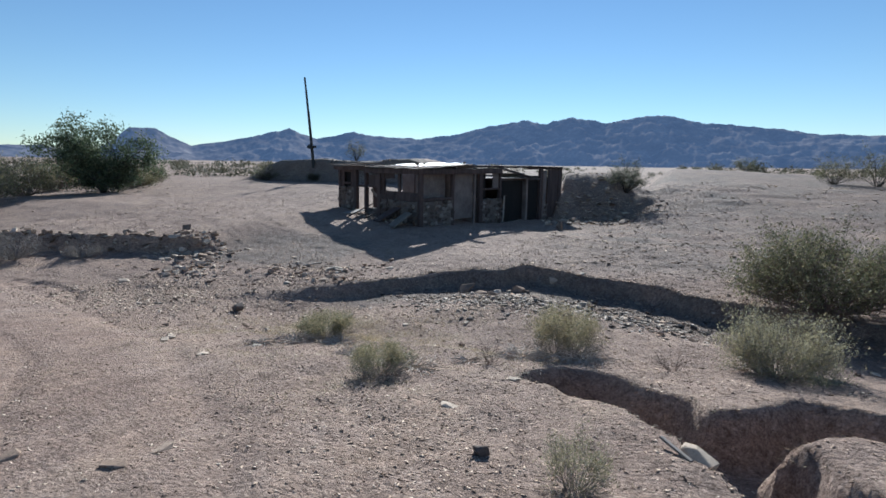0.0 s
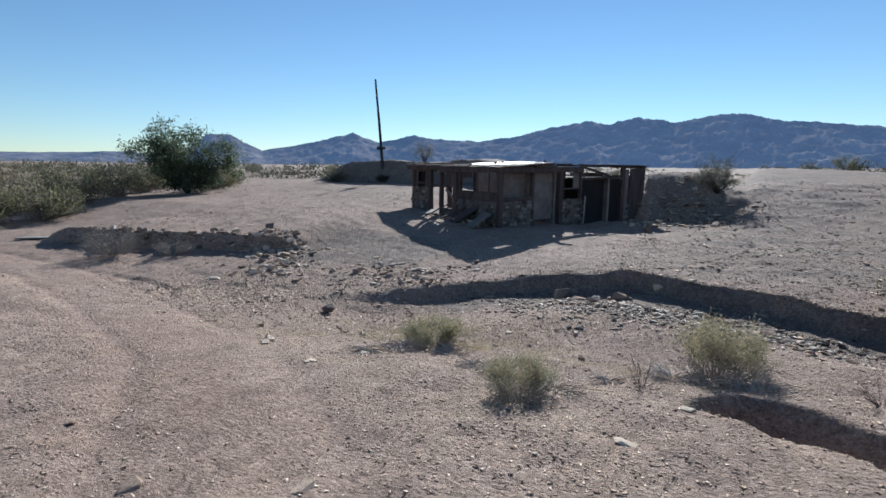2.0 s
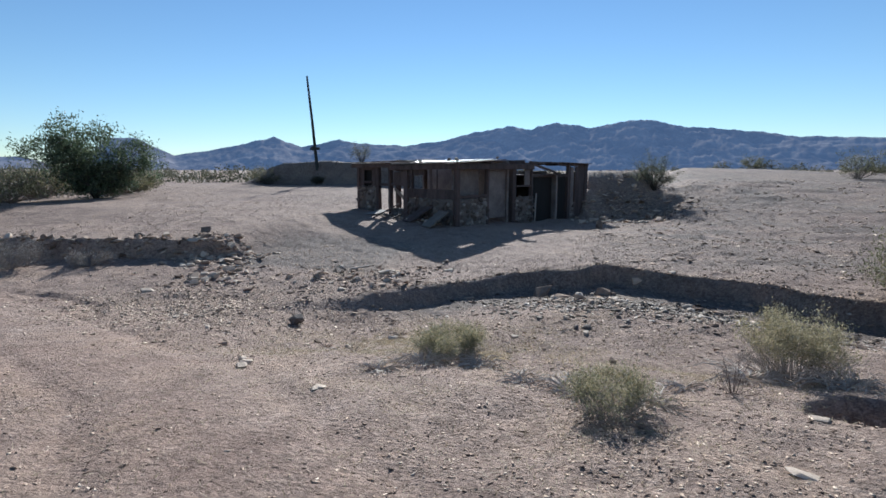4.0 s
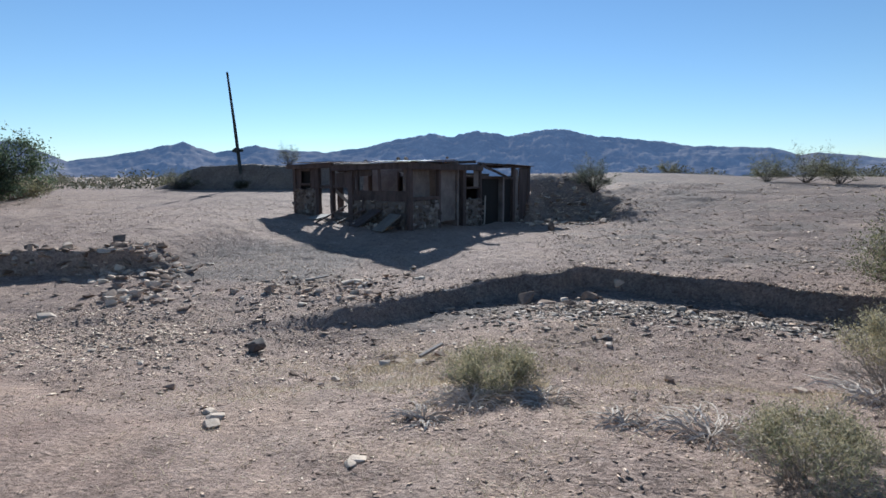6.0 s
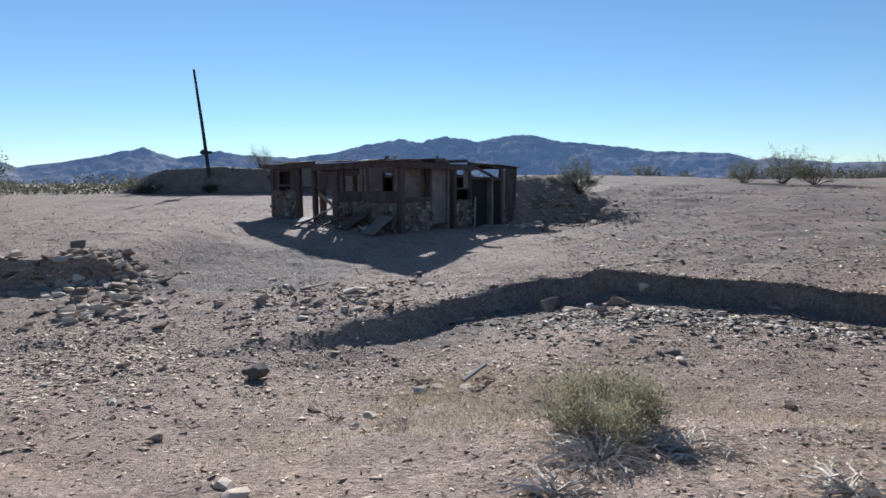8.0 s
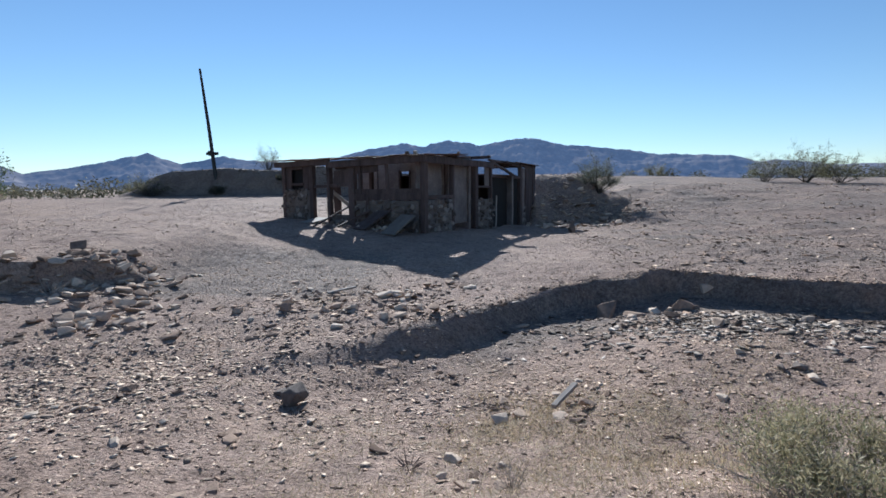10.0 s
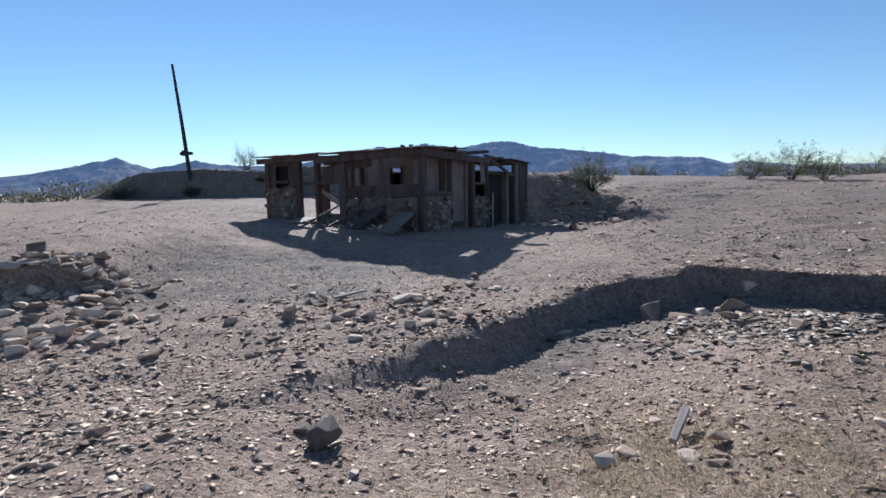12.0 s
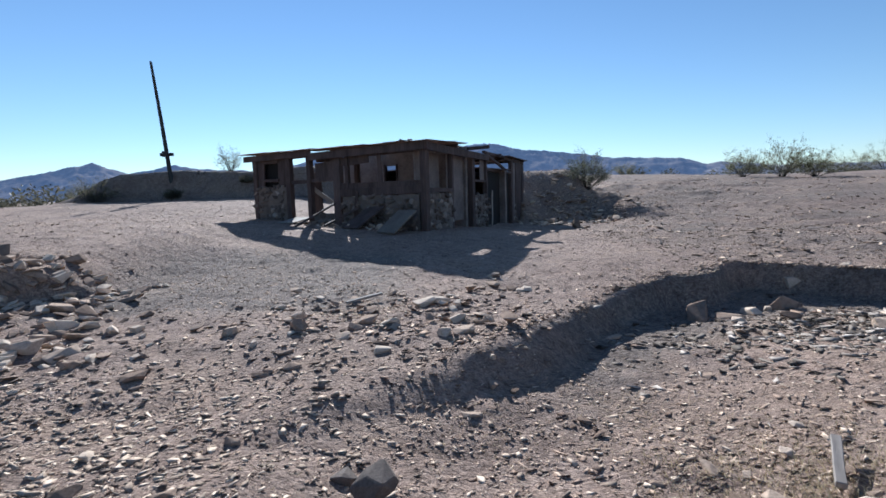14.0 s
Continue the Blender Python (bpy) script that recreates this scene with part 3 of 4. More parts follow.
def build_house():
    # west face
    for s, w, z0, z1 in ((7.3, 0.2, 0.0, 2.42), (5.55, 0.22, -0.05, 2.42), (4.55, 0.17, -0.05, 2.4), (3.3, 0.3, -0.1, 2.35), (0.02, 0.2, -0.12, 2.3)):
        timber("post", MA, s - w / 2, s + w / 2, z0 - 0.3, z1, 0.17, -0.06)
    timber("post", MA, 2.82, 2.94, 1.0, 2.25, 0.12, -0.05)
    timber("fascia", MA, -0.25, 4.4, 2.18, 2.4, 0.06, 0.12, tilt=0.006)
    timber("fascia", MA, 4.3, 7.75, 2.3, 2.5, 0.06, 0.1, tilt=0.0)
    timber("top_plate", MA, 0, 7.4, 2.3, 2.42, 0.14, -0.08)
    rubble_wall(MA, 5.7, 7.25, -0.25, 1.44, -1)
    rubble_wall(MA, 0.2, 3.1, -0.35, 1.05, -1, 0.16)
    rubble_wall(MA, 3.45, 4.4, -0.3, 0.55, -1, 0.3)
    timber("belt_board", MA, 0.1, 3.22, 1.02, 1.24, 0.05, -0.01, tilt=0.012)
    timber("belt_board", MA, 0.12, 3.15, 1.2, 1.4, 0.04, -0.045, tilt=-0.006)
    timber("hanging_board", MA, 1.5, 1.66, 1.3, 2.2, 0.03, -0.03, tilt=0.07)
    timber("hanging_board", MA, 2.45, 2.58, 0.25, 1.15, 0.03, 0.03, tilt=-0.12)
    timber("torn_sheet", MA, 2.0, 3.15, 1.95, 2.2, 0.02, -0.05, tilt=0.05)
    timber("brace", MA, 3.35, 4.5, 1.9, 2.02, 0.06, -0.35, tilt=0.55)
    timber("rail", MA, 3.3, 5.5, 1.48, 1.6, 0.06, -0.05, tilt=0.02)
    timber("wall_board", MA, 5.7, 6.1, 1.44, 2.3, 0.05, -0.06, MAT_WOOD)
    timber("wall_board", MA, 6.85, 7.2, 1.44, 2.3, 0.05, -0.06, MAT_WOOD)
    timber("window_sill", MA, 6.05, 6.9, 1.58, 1.68, 0.1, -0.03)
    timber("window_head", MA, 6.05, 6.9, 2.2, 2.32, 0.07, -0.04)
    # black sheet behind the window, painted as its unlit interior
    timber("window_interior_shade", MA, 5.6, 7.35, 1.35, 2.36, 0.03, -0.22, MAT_DARK_INTERIOR)
    timber("fallen_board", MA, 3.6, 5.3, 0.85, 1.0, 0.05, -0.7, MAT_GREYWOOD, tilt=-0.5)
    timber("fallen_board", MA, 3.6, 4.6, 0.45, 0.55, 0.05, -2.6, MAT_WOOD, tilt=0.35)
    timber("inner_post", MA, 3.9, 4.05, -0.3, 2.3, 0.12, -1.6)
    timber("hanging_board", MA, 3.5, 4.35, 1.58, 2.1, 0.04, -0.1, MAT_WOOD, tilt=0.03)
    timber("batten", MA, 3.4, 4.5, 2.12, 2.24, 0.05, -0.3, tilt=-0.03)
    timber("wall_board", MA, 4.95, 5.35, 0.1, 1.85, 0.05, -0.9, MAT_WOOD)
    # east face
    for s, w, z0, z1 in ((2.3, 0.14, 0, 2.35), (4.55, 0.3, -0.05, 2.4), (6.3, 0.12, -0.1, 2.5), (10.75, 0.32, -0.3, 2.6), (13.2, 0.5, -0.5, 2.6)):
        timber("post", MB, s - w / 2, s + w / 2, z0 - 0.35, z1, 0.16, 0.06)
    timber("fascia", MB, -0.2, 6.3, 2.2, 2.42, 0.06, -0.1, tilt=-0.008)
    timber("top_plate", MB, 0, 6.35, 2.34, 2.46, 0.14, 0.08, tilt=-0.008)
    timber("top_plate", MB, 6.2, 9.9, 2.53, 2.62, 0.12, 0.08, tilt=-0.004)
    timber("top_plate", MB, 9.3, 13.6, 2.46, 2.58, 0.14, 0.08, tilt=-0.006)
    timber("lintel", MB, 6.3, 10.7, 1.86, 1.97, 0.12, 0.06)
    rubble_wall(MB, 0.15, 2.2, -0.35, 1.08, 1, 0.06)
    rubble_wall(MB, 4.5, 6.5, -0.4, 1.0, 1, 0.12)
    rubble_wall(MB, 10.95, 11.6, -0.6, 0.45, 1)
    timber("rail", MB, 0.1, 2.3, 1.06, 1.18, 0.08, 0.0)
    timber("plank_panel", MB, 2.5, 4.35, 0.1, 2.25, 0.05, 0.3, MAT_WALL)
    timber("wall_panel", MB, 0.3, 2.2, 0.95, 2.25, 0.04, 0.42, MAT_WALL)
    # black sheets fill the open doorway and the window in place of indoor shade
    timber("doorway_shade", MB, 6.38, 10.58, -0.5, 1.86, 0.05, 0.16, MAT_DARK_INTERIOR)
    timber("window_shade_backing", MB, 4.75, 5.65, 1.0, 2.3, 0.04, 0.5, MAT_DARK_INTERIOR)
    timber("brace", MB, 6.3, 9.6, 2.2, 2.3, 0.1, 0.02, tilt=0.16)
    timber("broken_pane", MB, 5.7, 6.35, 1.5, 2.25, 0.03, 0.1, MAT_WALL)
    timber("window_bar", MB, 4.8, 6.5, 1.42, 1.5, 0.05, 0.05)
    timber("leaning_board", MB, 6.28, 6.4, -0.25, 1.1, 0.03, -0.2, MAT_GREYWOOD, tilt=0.08)
    timber("wall_board", MB, 11.0, 11.4, -0.3, 2.4, 0.05, 0.02, MAT_WALL)
    timber("wall_board", MB, 11.6, 13.0, -0.5, 2.45, 0.06, 0.03, MAT_WOOD)
    # inner wall behind the porch, with its window
    m = Matrix.Translation((NC.x + NIN.x * 4.1, NC.y + NIN.y * 4.1, 0)) @ Matrix.Rotation(math.atan2(WC.y - NC.y, WC.x - NC.x), 4, "Z")
    for s0, s1, z0, z1 in ((1.15, 4.2, -0.4, 2.62), (4.8, 7.4, -0.4, 2.62), (4.2, 4.8, -0.4, 0.95), (4.2, 4.8, 2.15, 2.62)):
        timber("inner_wall", m, s0, s1, z0, z1, 0.12, 0, MAT_WALL)
    for s in (4.17, 4.77):
        timber("window_frame", m, s, s + 0.07, 0.9, 2.2, 0.16, 0.02)
    for s in (2.3, 3.3, 6.1):
        timber("inner_batten", m, s, s + 0.05, 0, 2.55, 0.03, 0.08)
    # dark back room; its unseen ceiling is added to keep light out
    back = Matrix.Translation((NC.x + NIN.x * 8.6, NC.y + NIN.y * 8.6, 0)) @ Matrix.Rotation(math.atan2(WC.y - NC.y, WC.x - NC.x), 4, "Z")
    timber("back_wall", back, 1.9, 7.4, -0.6, 1.95, 0.14, 0, MAT_WALL)
    timber("added_room_ceiling", m, 1.6, 7.4, 1.94, 1.99, 4.3, -2.25, MAT_WOOD)
    side, _ = wall_frame(Vector((-3.9, 7.2)), Vector((-1.4, 10.9)))
    timber("side_wall", side, 0, 4.4, -0.3, 2.2, 0.12, 0, MAT_WALL)
    endw, le = wall_frame(EC, Vector((-0.9, 15.5)))
    timber("end_wall", endw, 0, le, -0.8, 2.05, 0.14, 0.1, MAT_WALL)
    timber("back_wall", MB, 9.6, 13.3, -0.7, 2.2, 0.12, 2.6, MAT_WALL)
    # roof: sheets laid across, rising to the back
    rise = 0.046
    turn = Matrix.Rotation(math.atan2(WC.y - NC.y, WC.x - NC.x), 4, "Z")
    k = 0
    for s in np.arange(-0.32, 7.75, 0.74):
        depth = 2.1 if s > 4.6 else 3.1 if s < 0.3 else 4.3 if s < 1.1 else 4.5 + 0.25 * math.sin(s * 4)
        for d0, d1, mat in ((-0.3, 1.35, MAT_RUST), (1.3, depth, MAT_TIN if 0.9 < s < 5 else MAT_RUST)):
            if 0.0 < s < 0.9 and d0 > 0:
                d0 += 0.95
            if 4.0 < s < 5.8:
                if d0 > 0:
                    continue
                d1 = 0.12 if s > 4.8 else 0.9
            bm = bmesh.new()
            n = 14
            rows = []
            for j in range(2):
                d = d0 if j == 0 else d1
                rows.append([bm.verts.new((s + i * 0.78 / n + 0.24 * max(0.0, d) * (1 - s / 7.4), -d, 2.44 + 0.018 * max(0, s) + rise * d + 0.012 * math.cos(i * math.pi) + 0.012 * (k % 2) + 0.014 * math.sin(s * 5 + d))) for i in range(n + 1)])
            for i in range(n):
                bm.faces.new((rows[0][i], rows[0][i + 1], rows[1][i + 1], rows[1][i]))
            bmesh.ops.solidify(bm, geom=list(bm.faces), thickness=0.006)
            bmesh.ops.transform(bm, matrix=Matrix.Translation((NC.x, NC.y, 0)) @ turn, verts=bm.verts)
            part("roof_sheet", bm, mat, house)
            k += 1
    for d in (0.05, 2.2, 4.2):
        timber("rafter_beam", Matrix.Translation((NC.x + NIN.x * d, NC.y + NIN.y * d, 0)) @ turn, 0.3, 7.4 if d < 2 else 4.6, 2.3 + rise * d, 2.41 + rise * d, 0.1)
    for s in (8.0, 10.4, 12.9):
        timber("rafter", MB @ Matrix.Translation((s, 0, 0)) @ Matrix.Rotation(radians(80), 4, "Z"), -0.2, 2.7, 2.52, 2.6, 0.07)
    bm = bmesh.new()
    box(bm, (9.4, -0.2, 2.6), (13.6, 2.7, 2.63), MB, 0.004)
    part("roof_sheet", bm, MAT_RUST, house)


build_house()


# ---- utility pole ----
def lathe(bm, pts, seg=10):
    """A tapered round bar through (centre, radius) pairs."""
    rings = []
    for i, (c, r) in enumerate(pts):
        c = Vector(c)
        a = Vector(pts[min(i + 1, len(pts) - 1)][0]) - Vector(pts[max(i - 1, 0)][0])
        q = a.to_track_quat("Z", "Y")
        rings.append([bm.verts.new(c + q @ Vector((r * math.cos(2 * math.pi * k / seg), r * math.sin(2 * math.pi * k / seg), 0))) for k in range(seg)])
    for a, b in zip(rings, rings[1:]):
        for k in range(seg):
            bm.faces.new((a[k], a[(k + 1) % seg], b[(k + 1) % seg], b[k]))
    bm.faces.new(rings[0][::-1])
    bm.faces.new(rings[-1])


POLE0, POLE1 = Vector((-17.1, 18.6, 2.3)), Vector((-17.9, 18.75, 9.95))
pole = thing("utility_pole", "leaning dark wooden utility pole with a low crossarm", "pole", at=POLE0)
bm = bmesh.new()
lathe(bm, [((0, 0, -0.6), 0.14), (tuple((POLE1 - POLE0) * 0.5), 0.11), (tuple(POLE1 - POLE0), 0.075)], 12)
part("pole_shaft", bm, MAT_POLE, pole)
bm = bmesh.new()
c = (POLE1 - POLE0) * 0.235
box(bm, (-0.42, -0.14, -0.1), (0.42, 0.02, 0.1), Matrix.Translation(c), 0.01)
part("crossarm", bm, MAT_POLE, pole)
bm = bmesh.new()
box(bm, (-0.2, -0.3, -0.16), (0.16, -0.14, 0.2), Matrix.Translation(c), 0.02)
part("junction_box", bm, MAT_POLE, pole)


# ---- rocks ----
ROCKS = [rock_mesh("rock", 13, f, 40 + k, MAT_ROCK, True) for k, f in enumerate((0.24, 0.3, 0.36, 0.45, 0.6, 0.2, 0.33, 0.5, 0.75, 0.27))]
LOOSE = [m for k, m in enumerate(ROCKS) if k != 8]
PALE = [rock_mesh("rock", 14, f, 80 + k, MAT_PALE_ROCK, True) for k, f in enumerate((0.3, 0.45, 0.6))]
DARKR = [rock_mesh("rock", 13, f, 90 + k, MAT_DARK_ROCK, True) for k, f in enumerate((0.6, 0.75, 0.5))]


def put_rock(x, y, size, mesh, label, group="", sink=0.34, tilt=0.2, turn=None, pile=None):
    ob = new("stone" if pile else "rock", mesh)
    sx, sy, sz = size if isinstance(size, tuple) else (size, size * rng.uniform(0.7, 1.0), size * rng.uniform(0.75, 1.1))
    h = max(v.co.z for v in mesh.vertices) * sz
    rot = Euler((rng.uniform(-tilt, tilt), rng.uniform(-tilt, tilt), rng.uniform(0, 6.28) if turn is None else turn))
    ob.matrix_world = Matrix.LocRotScale((x, y, gz(x, y) + h * (1 - 2 * sink)), rot, (sx, sy, sz))
    if pile:
        ob.parent = pile
        return ob
    return tagged(ob, label, "rock", group)


for x, y, s, mesh, lab in (
    (0.31, -7.87, (0.46, 0.36, 0.46), PALE[1], "pale flat-topped limestone boulder lying on gravel"),
    (0.68, -7.95, 0.26, PALE[2], "pale rounded limestone rock on gravel"),
    (1.23, -6.5, 0.36, ROCKS[3], "grey angular rock at the edge of the house shadow"),
    (1.5, -6.7, 0.3, ROCKS[1], "grey flat rock lying on gravel"),
    (-0.06, -9.38, 0.24, PALE[1], "pale blocky rock on gravel"),
    (-0.98, -8.79, 0.3, ROCKS[8], "tan upright blocky rock on gravel"),
    (3.96, -7.19, (0.8, 0.5, 0.8), ROCKS[3], "large grey boulder on the floor of the wash"),
    (4.45, -7.1, 0.55, ROCKS[1], "grey flat slab on the floor of the wash"),
    (4.8, -6.98, 0.45, PALE[0], "pale slab on the floor of the wash"),
    (5.3, -6.85, (0.62, 0.45, 0.66), ROCKS[7], "pale rounded boulder on the floor of the wash"),
    (6.12, -5.85, (0.3, 0.25, 0.4), PALE[2], "pale rock stuck in the wash bank"),
    (6.9, -5.95, 0.26, PALE[0], "pale slab on the lip of the wash"),
    (2.45, -8.18, 0.3, ROCKS[0], "grey slab on the lip of the wash"),
    (-0.02, -11.25, 0.2, DARKR[0], "small dark rock beside a boulder"),
    (0.3, -11.55, 0.16, ROCKS[4], "small grey stone beside a boulder"),
    (5.33, 4.5, (0.56, 0.48, 0.95), ROCKS[8], "tan pointed boulder beside the house"),
    (-2.11, -9.82, 0.34, ROCKS[1], "tan flat rock on gravel"),
    (-3.59, -9.11, 0.42, ROCKS[4], "tan blocky rock in a rubble pile"),
    (1.37, -14.26, 0.2, PALE[0], "pale thin stone slab on gravel"),
    (1.25, -14.14, 0.18, PALE[0], "pale thin stone slab on gravel"),
    (1.44, -14.41, 0.2, PALE[1], "pale flat stone on gravel"),
    (2.78, -15.06, 0.16, PALE[1], "pale wedge-shaped stone on gravel"),
    (6.62, -12.36, 0.26, PALE[0], "pale flat rock on gravel"),
    (-0.01, -12.22, 0.18, ROCKS[1], "grey flat stone on gravel"),
    (0.03, -12.35, 0.2, ROCKS[6], "tan angular stone on gravel"),
    (1.14, -12.37, 0.2, ROCKS[3], "tan angular stone on gravel"),
    (1.68, -12.44, 0.17, PALE[2], "pale stone among pebbles"),
    (0.32, -13.07, 0.15, ROCKS[2], "grey stone on gravel"),
    (5.0, -10.61, 0.2, DARKR[0], "dark stone on gravel"),
    (4.83, -10.62, 0.18, DARKR[2], "dark stone on gravel"),
    (5.87, -7.36, 0.3, ROCKS[4], "grey blocky rock on the wash floor"),
    (6.2, -15.74, (0.24, 0.18, 0.1), PALE[0], "white thin stone slab lying on gravel"),
    (6.62, -14.83, 0.17, PALE[1], "pale stone at the edge of a gully"),
    (6.52, -13.01, 0.18, ROCKS[0], "flat tan stone on gravel"),
    (8.15, -16.2, (0.34, 0.26, 0.34), PALE[2], "pale boulder at the edge of a gully"),
    (2.3, -17.3, 0.14, ROCKS[3], "brown stone on gravel"),
    (2.76, -15.12, 0.14, PALE[0], "small pale slab on gravel"),
    (4.49, -17.61, (0.24, 0.15, 0.16), ROCKS[2], "tan stone on gravel"),
    (3.69, -17.72, 0.2, ROCKS[1], "brown flat stone on gravel"),
    (4.59, -17.32, 0.2, ROCKS[5], "brown flat stone on gravel"),
    (6.69, -16.55, 0.16, DARKR[1], "dark stone on gravel"),
    (-6.9, -7.2, 0.5, PALE[2], "white boulder on top of a stone bank"),
    (-6.3, -6.3, 0.42, DARKR[1], "dark boulder on top of a stone bank"),
    (-7.6, -7.5, 0.4, DARKR[0], "dark boulder on top of a stone bank"),
):
    put_rock(x, y, s, mesh, lab)


boulder = put_rock(0.15, -11.44, 0.3, DARKR[0], "dark grey angular boulder leaning on gravel")
boulder.matrix_world = Matrix.LocRotScale((0.15, -11.44, gz(0.15, -11.44) + 0.07), Euler((0.12, -0.38, 0.7)), (0.35, 0.25, 0.36))


def scatter(n, cx, cy, sx, sy, lo, hi, label, group, pale=0.12, turn=0.0, pile=None):
    for _ in range(n):
        a, b = rng.normal(0, 1, 2)
        x = cx + a * sx * math.cos(turn) - b * sy * math.sin(turn)
        y = cy + a * sx * math.sin(turn) + b * sy * math.cos(turn)
        size = lo + (hi - lo) * rng.random() ** 2.2
        pool = PALE if rng.random() < pale else LOOSE
        put_rock(x, y, size, pool[int(rng.integers(len(pool)))], label, group, 0.22, 0.32, None, pile)


scatter(75, -0.1, -8.3, 0.85, 0.7, 0.1, 0.34, "angular tan rock strewn on the gravel slope", "rocks strewn below the house", 0.2)
scatter(30, 1.3, -7.0, 0.7, 0.45, 0.09, 0.28, "angular tan rock strewn on the gravel slope", "rocks strewn below the house", 0.2)
scatter(64, 6.6, -7.9, 1.7, 0.5, 0.09, 0.32, "grey rock on the pebbly wash floor", "rocks on the wash floor", 0.2)
scatter(44, 2.6, -10.9, 1.3, 0.6, 0.08, 0.24, "brown rock on the gravel", "rocks on the gravel flat", 0.15)
scatter(24, -0.8, -12.0, 1.4, 0.8, 0.07, 0.2, "brown rock on the gravel", "rocks on the gravel flat", 0.25)
scatter(18, 9.2, -10.5, 1.4, 1.0, 0.1, 0.26, "dark rock on the gravel", "rocks on the gravel flat", 0.1)
scatter(10, 1.84, -12.88, 0.17, 0.08, 0.08, 0.16, "pale angular stone in a small cluster", "rocks on the gravel flat", 0.4)
scatter(14, 2.35, -11.5, 0.35, 0.14, 0.1, 0.26, "brown rock beside a fallen plank", "rocks on the gravel flat", 0.15)
scatter(9, -1.3, -11.9, 0.5, 0.3, 0.1, 0.22, "pale flat stone on gravel", "rocks on the gravel flat", 0.6)
pile = thing("rubble_pile", "heap of tan and pale rocks spilled beside the bank", "rubble")
scatter(52, -3.75, -8.6, 0.36, 0.8, 0.16, 0.44, "", "", 0.3, 0.25, pile)
scatter(120, -4.95, -7.1, 0.55, 0.6, 0.16, 0.46, "", "", 0.2, 0.0, pile)
scatter(50, -3.2, -9.4, 0.8, 0.5, 0.1, 0.3, "", "", 0.4, 0.0, pile)
spill = thing("rock_spill", "rocky spill of grey stones on the slope beside the house", "rubble")
scatter(70, 6.6, 9.4, 1.2, 0.5, 0.2, 0.62, "", "", 0.3, 0.0, spill)
scatter(60, 5.2, 10.6, 0.5, 1.3, 0.14, 0.5, "", "", 0.2, 0.0, spill)
scatter(240, 7.2, 11.4, 1.6, 1.6, 0.12, 0.55, "", "", 0.14, 0.15, spill)
bank = thing("stone_bank", "low rough dry-stone bank holding up the terrace", "wall")
for _ in range(130):
    x = rng.uniform(-13.0, -4.9)
    by = float(np.interp(x, [-16, -12, -8, -5, -4], [-9.6, -9.1, -8.6, -7.3, -6.8]))
    put_rock(x, by + rng.uniform(0.06, 0.34), rng.uniform(0.16, 0.36), ROCKS[int(rng.integers(len(ROCKS)))], "", "", 0.3, 0.5, None, bank)


# ---- gravel ----
def hull_arrays(n, flat, seed):
    bm = hull_rock(n, flat, seed)
    bm.verts.index_update()
    v = np.array([q.co for q in bm.verts])
    f = np.array([[q.index for q in p.verts] for p in bm.faces])
    bm.free()
    return v, f


PEBBLES = [hull_arrays(6, f, 500 + k) for k, f in enumerate((0.1, 0.15, 0.22, 0.12, 0.3, 0.09, 0.18))]


def gravel(name, xs, ys, sizes, label, mat=None):
    vs, fs, base = [], [], 0
    zs = ground_z(xs, ys)
    pick = rng.integers(len(PEBBLES), size=len(xs))
    ang = rng.uniform(0, 6.28, len(xs))
    tx, ty = rng.normal(0, 0.16, (2, len(xs)))
    thin = rng.uniform(0.5, 0.95, len(xs))
    for k, (v, f) in enumerate(PEBBLES):
        sel = np.where(pick == k)[0]
        if not len(sel):
            continue
        c, s = np.cos(ang[sel])[:, None], np.sin(ang[sel])[:, None]
        w = v[:, 1] * thin[sel][:, None]
        x = (v[:, 0] * c - w * s) * sizes[sel][:, None]
        y = (v[:, 0] * s + w * c) * sizes[sel][:, None]
        z = v[:, 2] * sizes[sel][:, None] + tx[sel][:, None] * x + ty[sel][:, None] * y
        P = np.stack([x + xs[sel][:, None], y + ys[sel][:, None], z + (zs[sel] + 0.04 * sizes[sel])[:, None]], -1).reshape(-1, 3)
        F = (f[None] + (np.arange(len(sel)) * len(v))[:, None, None] + base).reshape(-1, 3)
        vs.append(P)
        fs.append(F)
        base += len(P)
    P, F = np.concatenate(vs), np.concatenate(fs)
    me = bpy.data.meshes.new(name)
    me.vertices.add(len(P))
    me.vertices.foreach_set("co", P.ravel())
    me.loops.add(F.size)
    me.loops.foreach_set("vertex_index", F.ravel().astype(np.int32))
    me.polygons.add(len(F))
    me.polygons.foreach_set("loop_start", np.arange(0, F.size, 3))
    me.polygons.foreach_set("loop_total", np.full(len(F), 3))
    me.update(calc_edges=True)
    me.materials.append(mat or MAT_PEBBLE)
    return tagged(new(name, me), label, "gravel", kind="stuff")


def sown(n, x0, x1, y0, y1, lo, hi, power=2.5):
    x, y = rng.uniform(x0, x1, n), rng.uniform(y0, y1, n)
    clump = 0.5 + 0.5 * np.sin(1.3 * x + 0.7 * np.sin(1.9 * y)) * np.sin(1.1 * y + 0.9 * np.sin(1.2 * x))
    bare = 1 - 0.75 * np.exp(-((near_line(x, y, TRACK) / 0.85) ** 2))
    keep = rng.random(n) < (0.45 + 0.55 * clump) * bare
    x, y = x[keep], y[keep]
    return x, y, lo + (hi - lo) * rng.random(len(x)) ** power


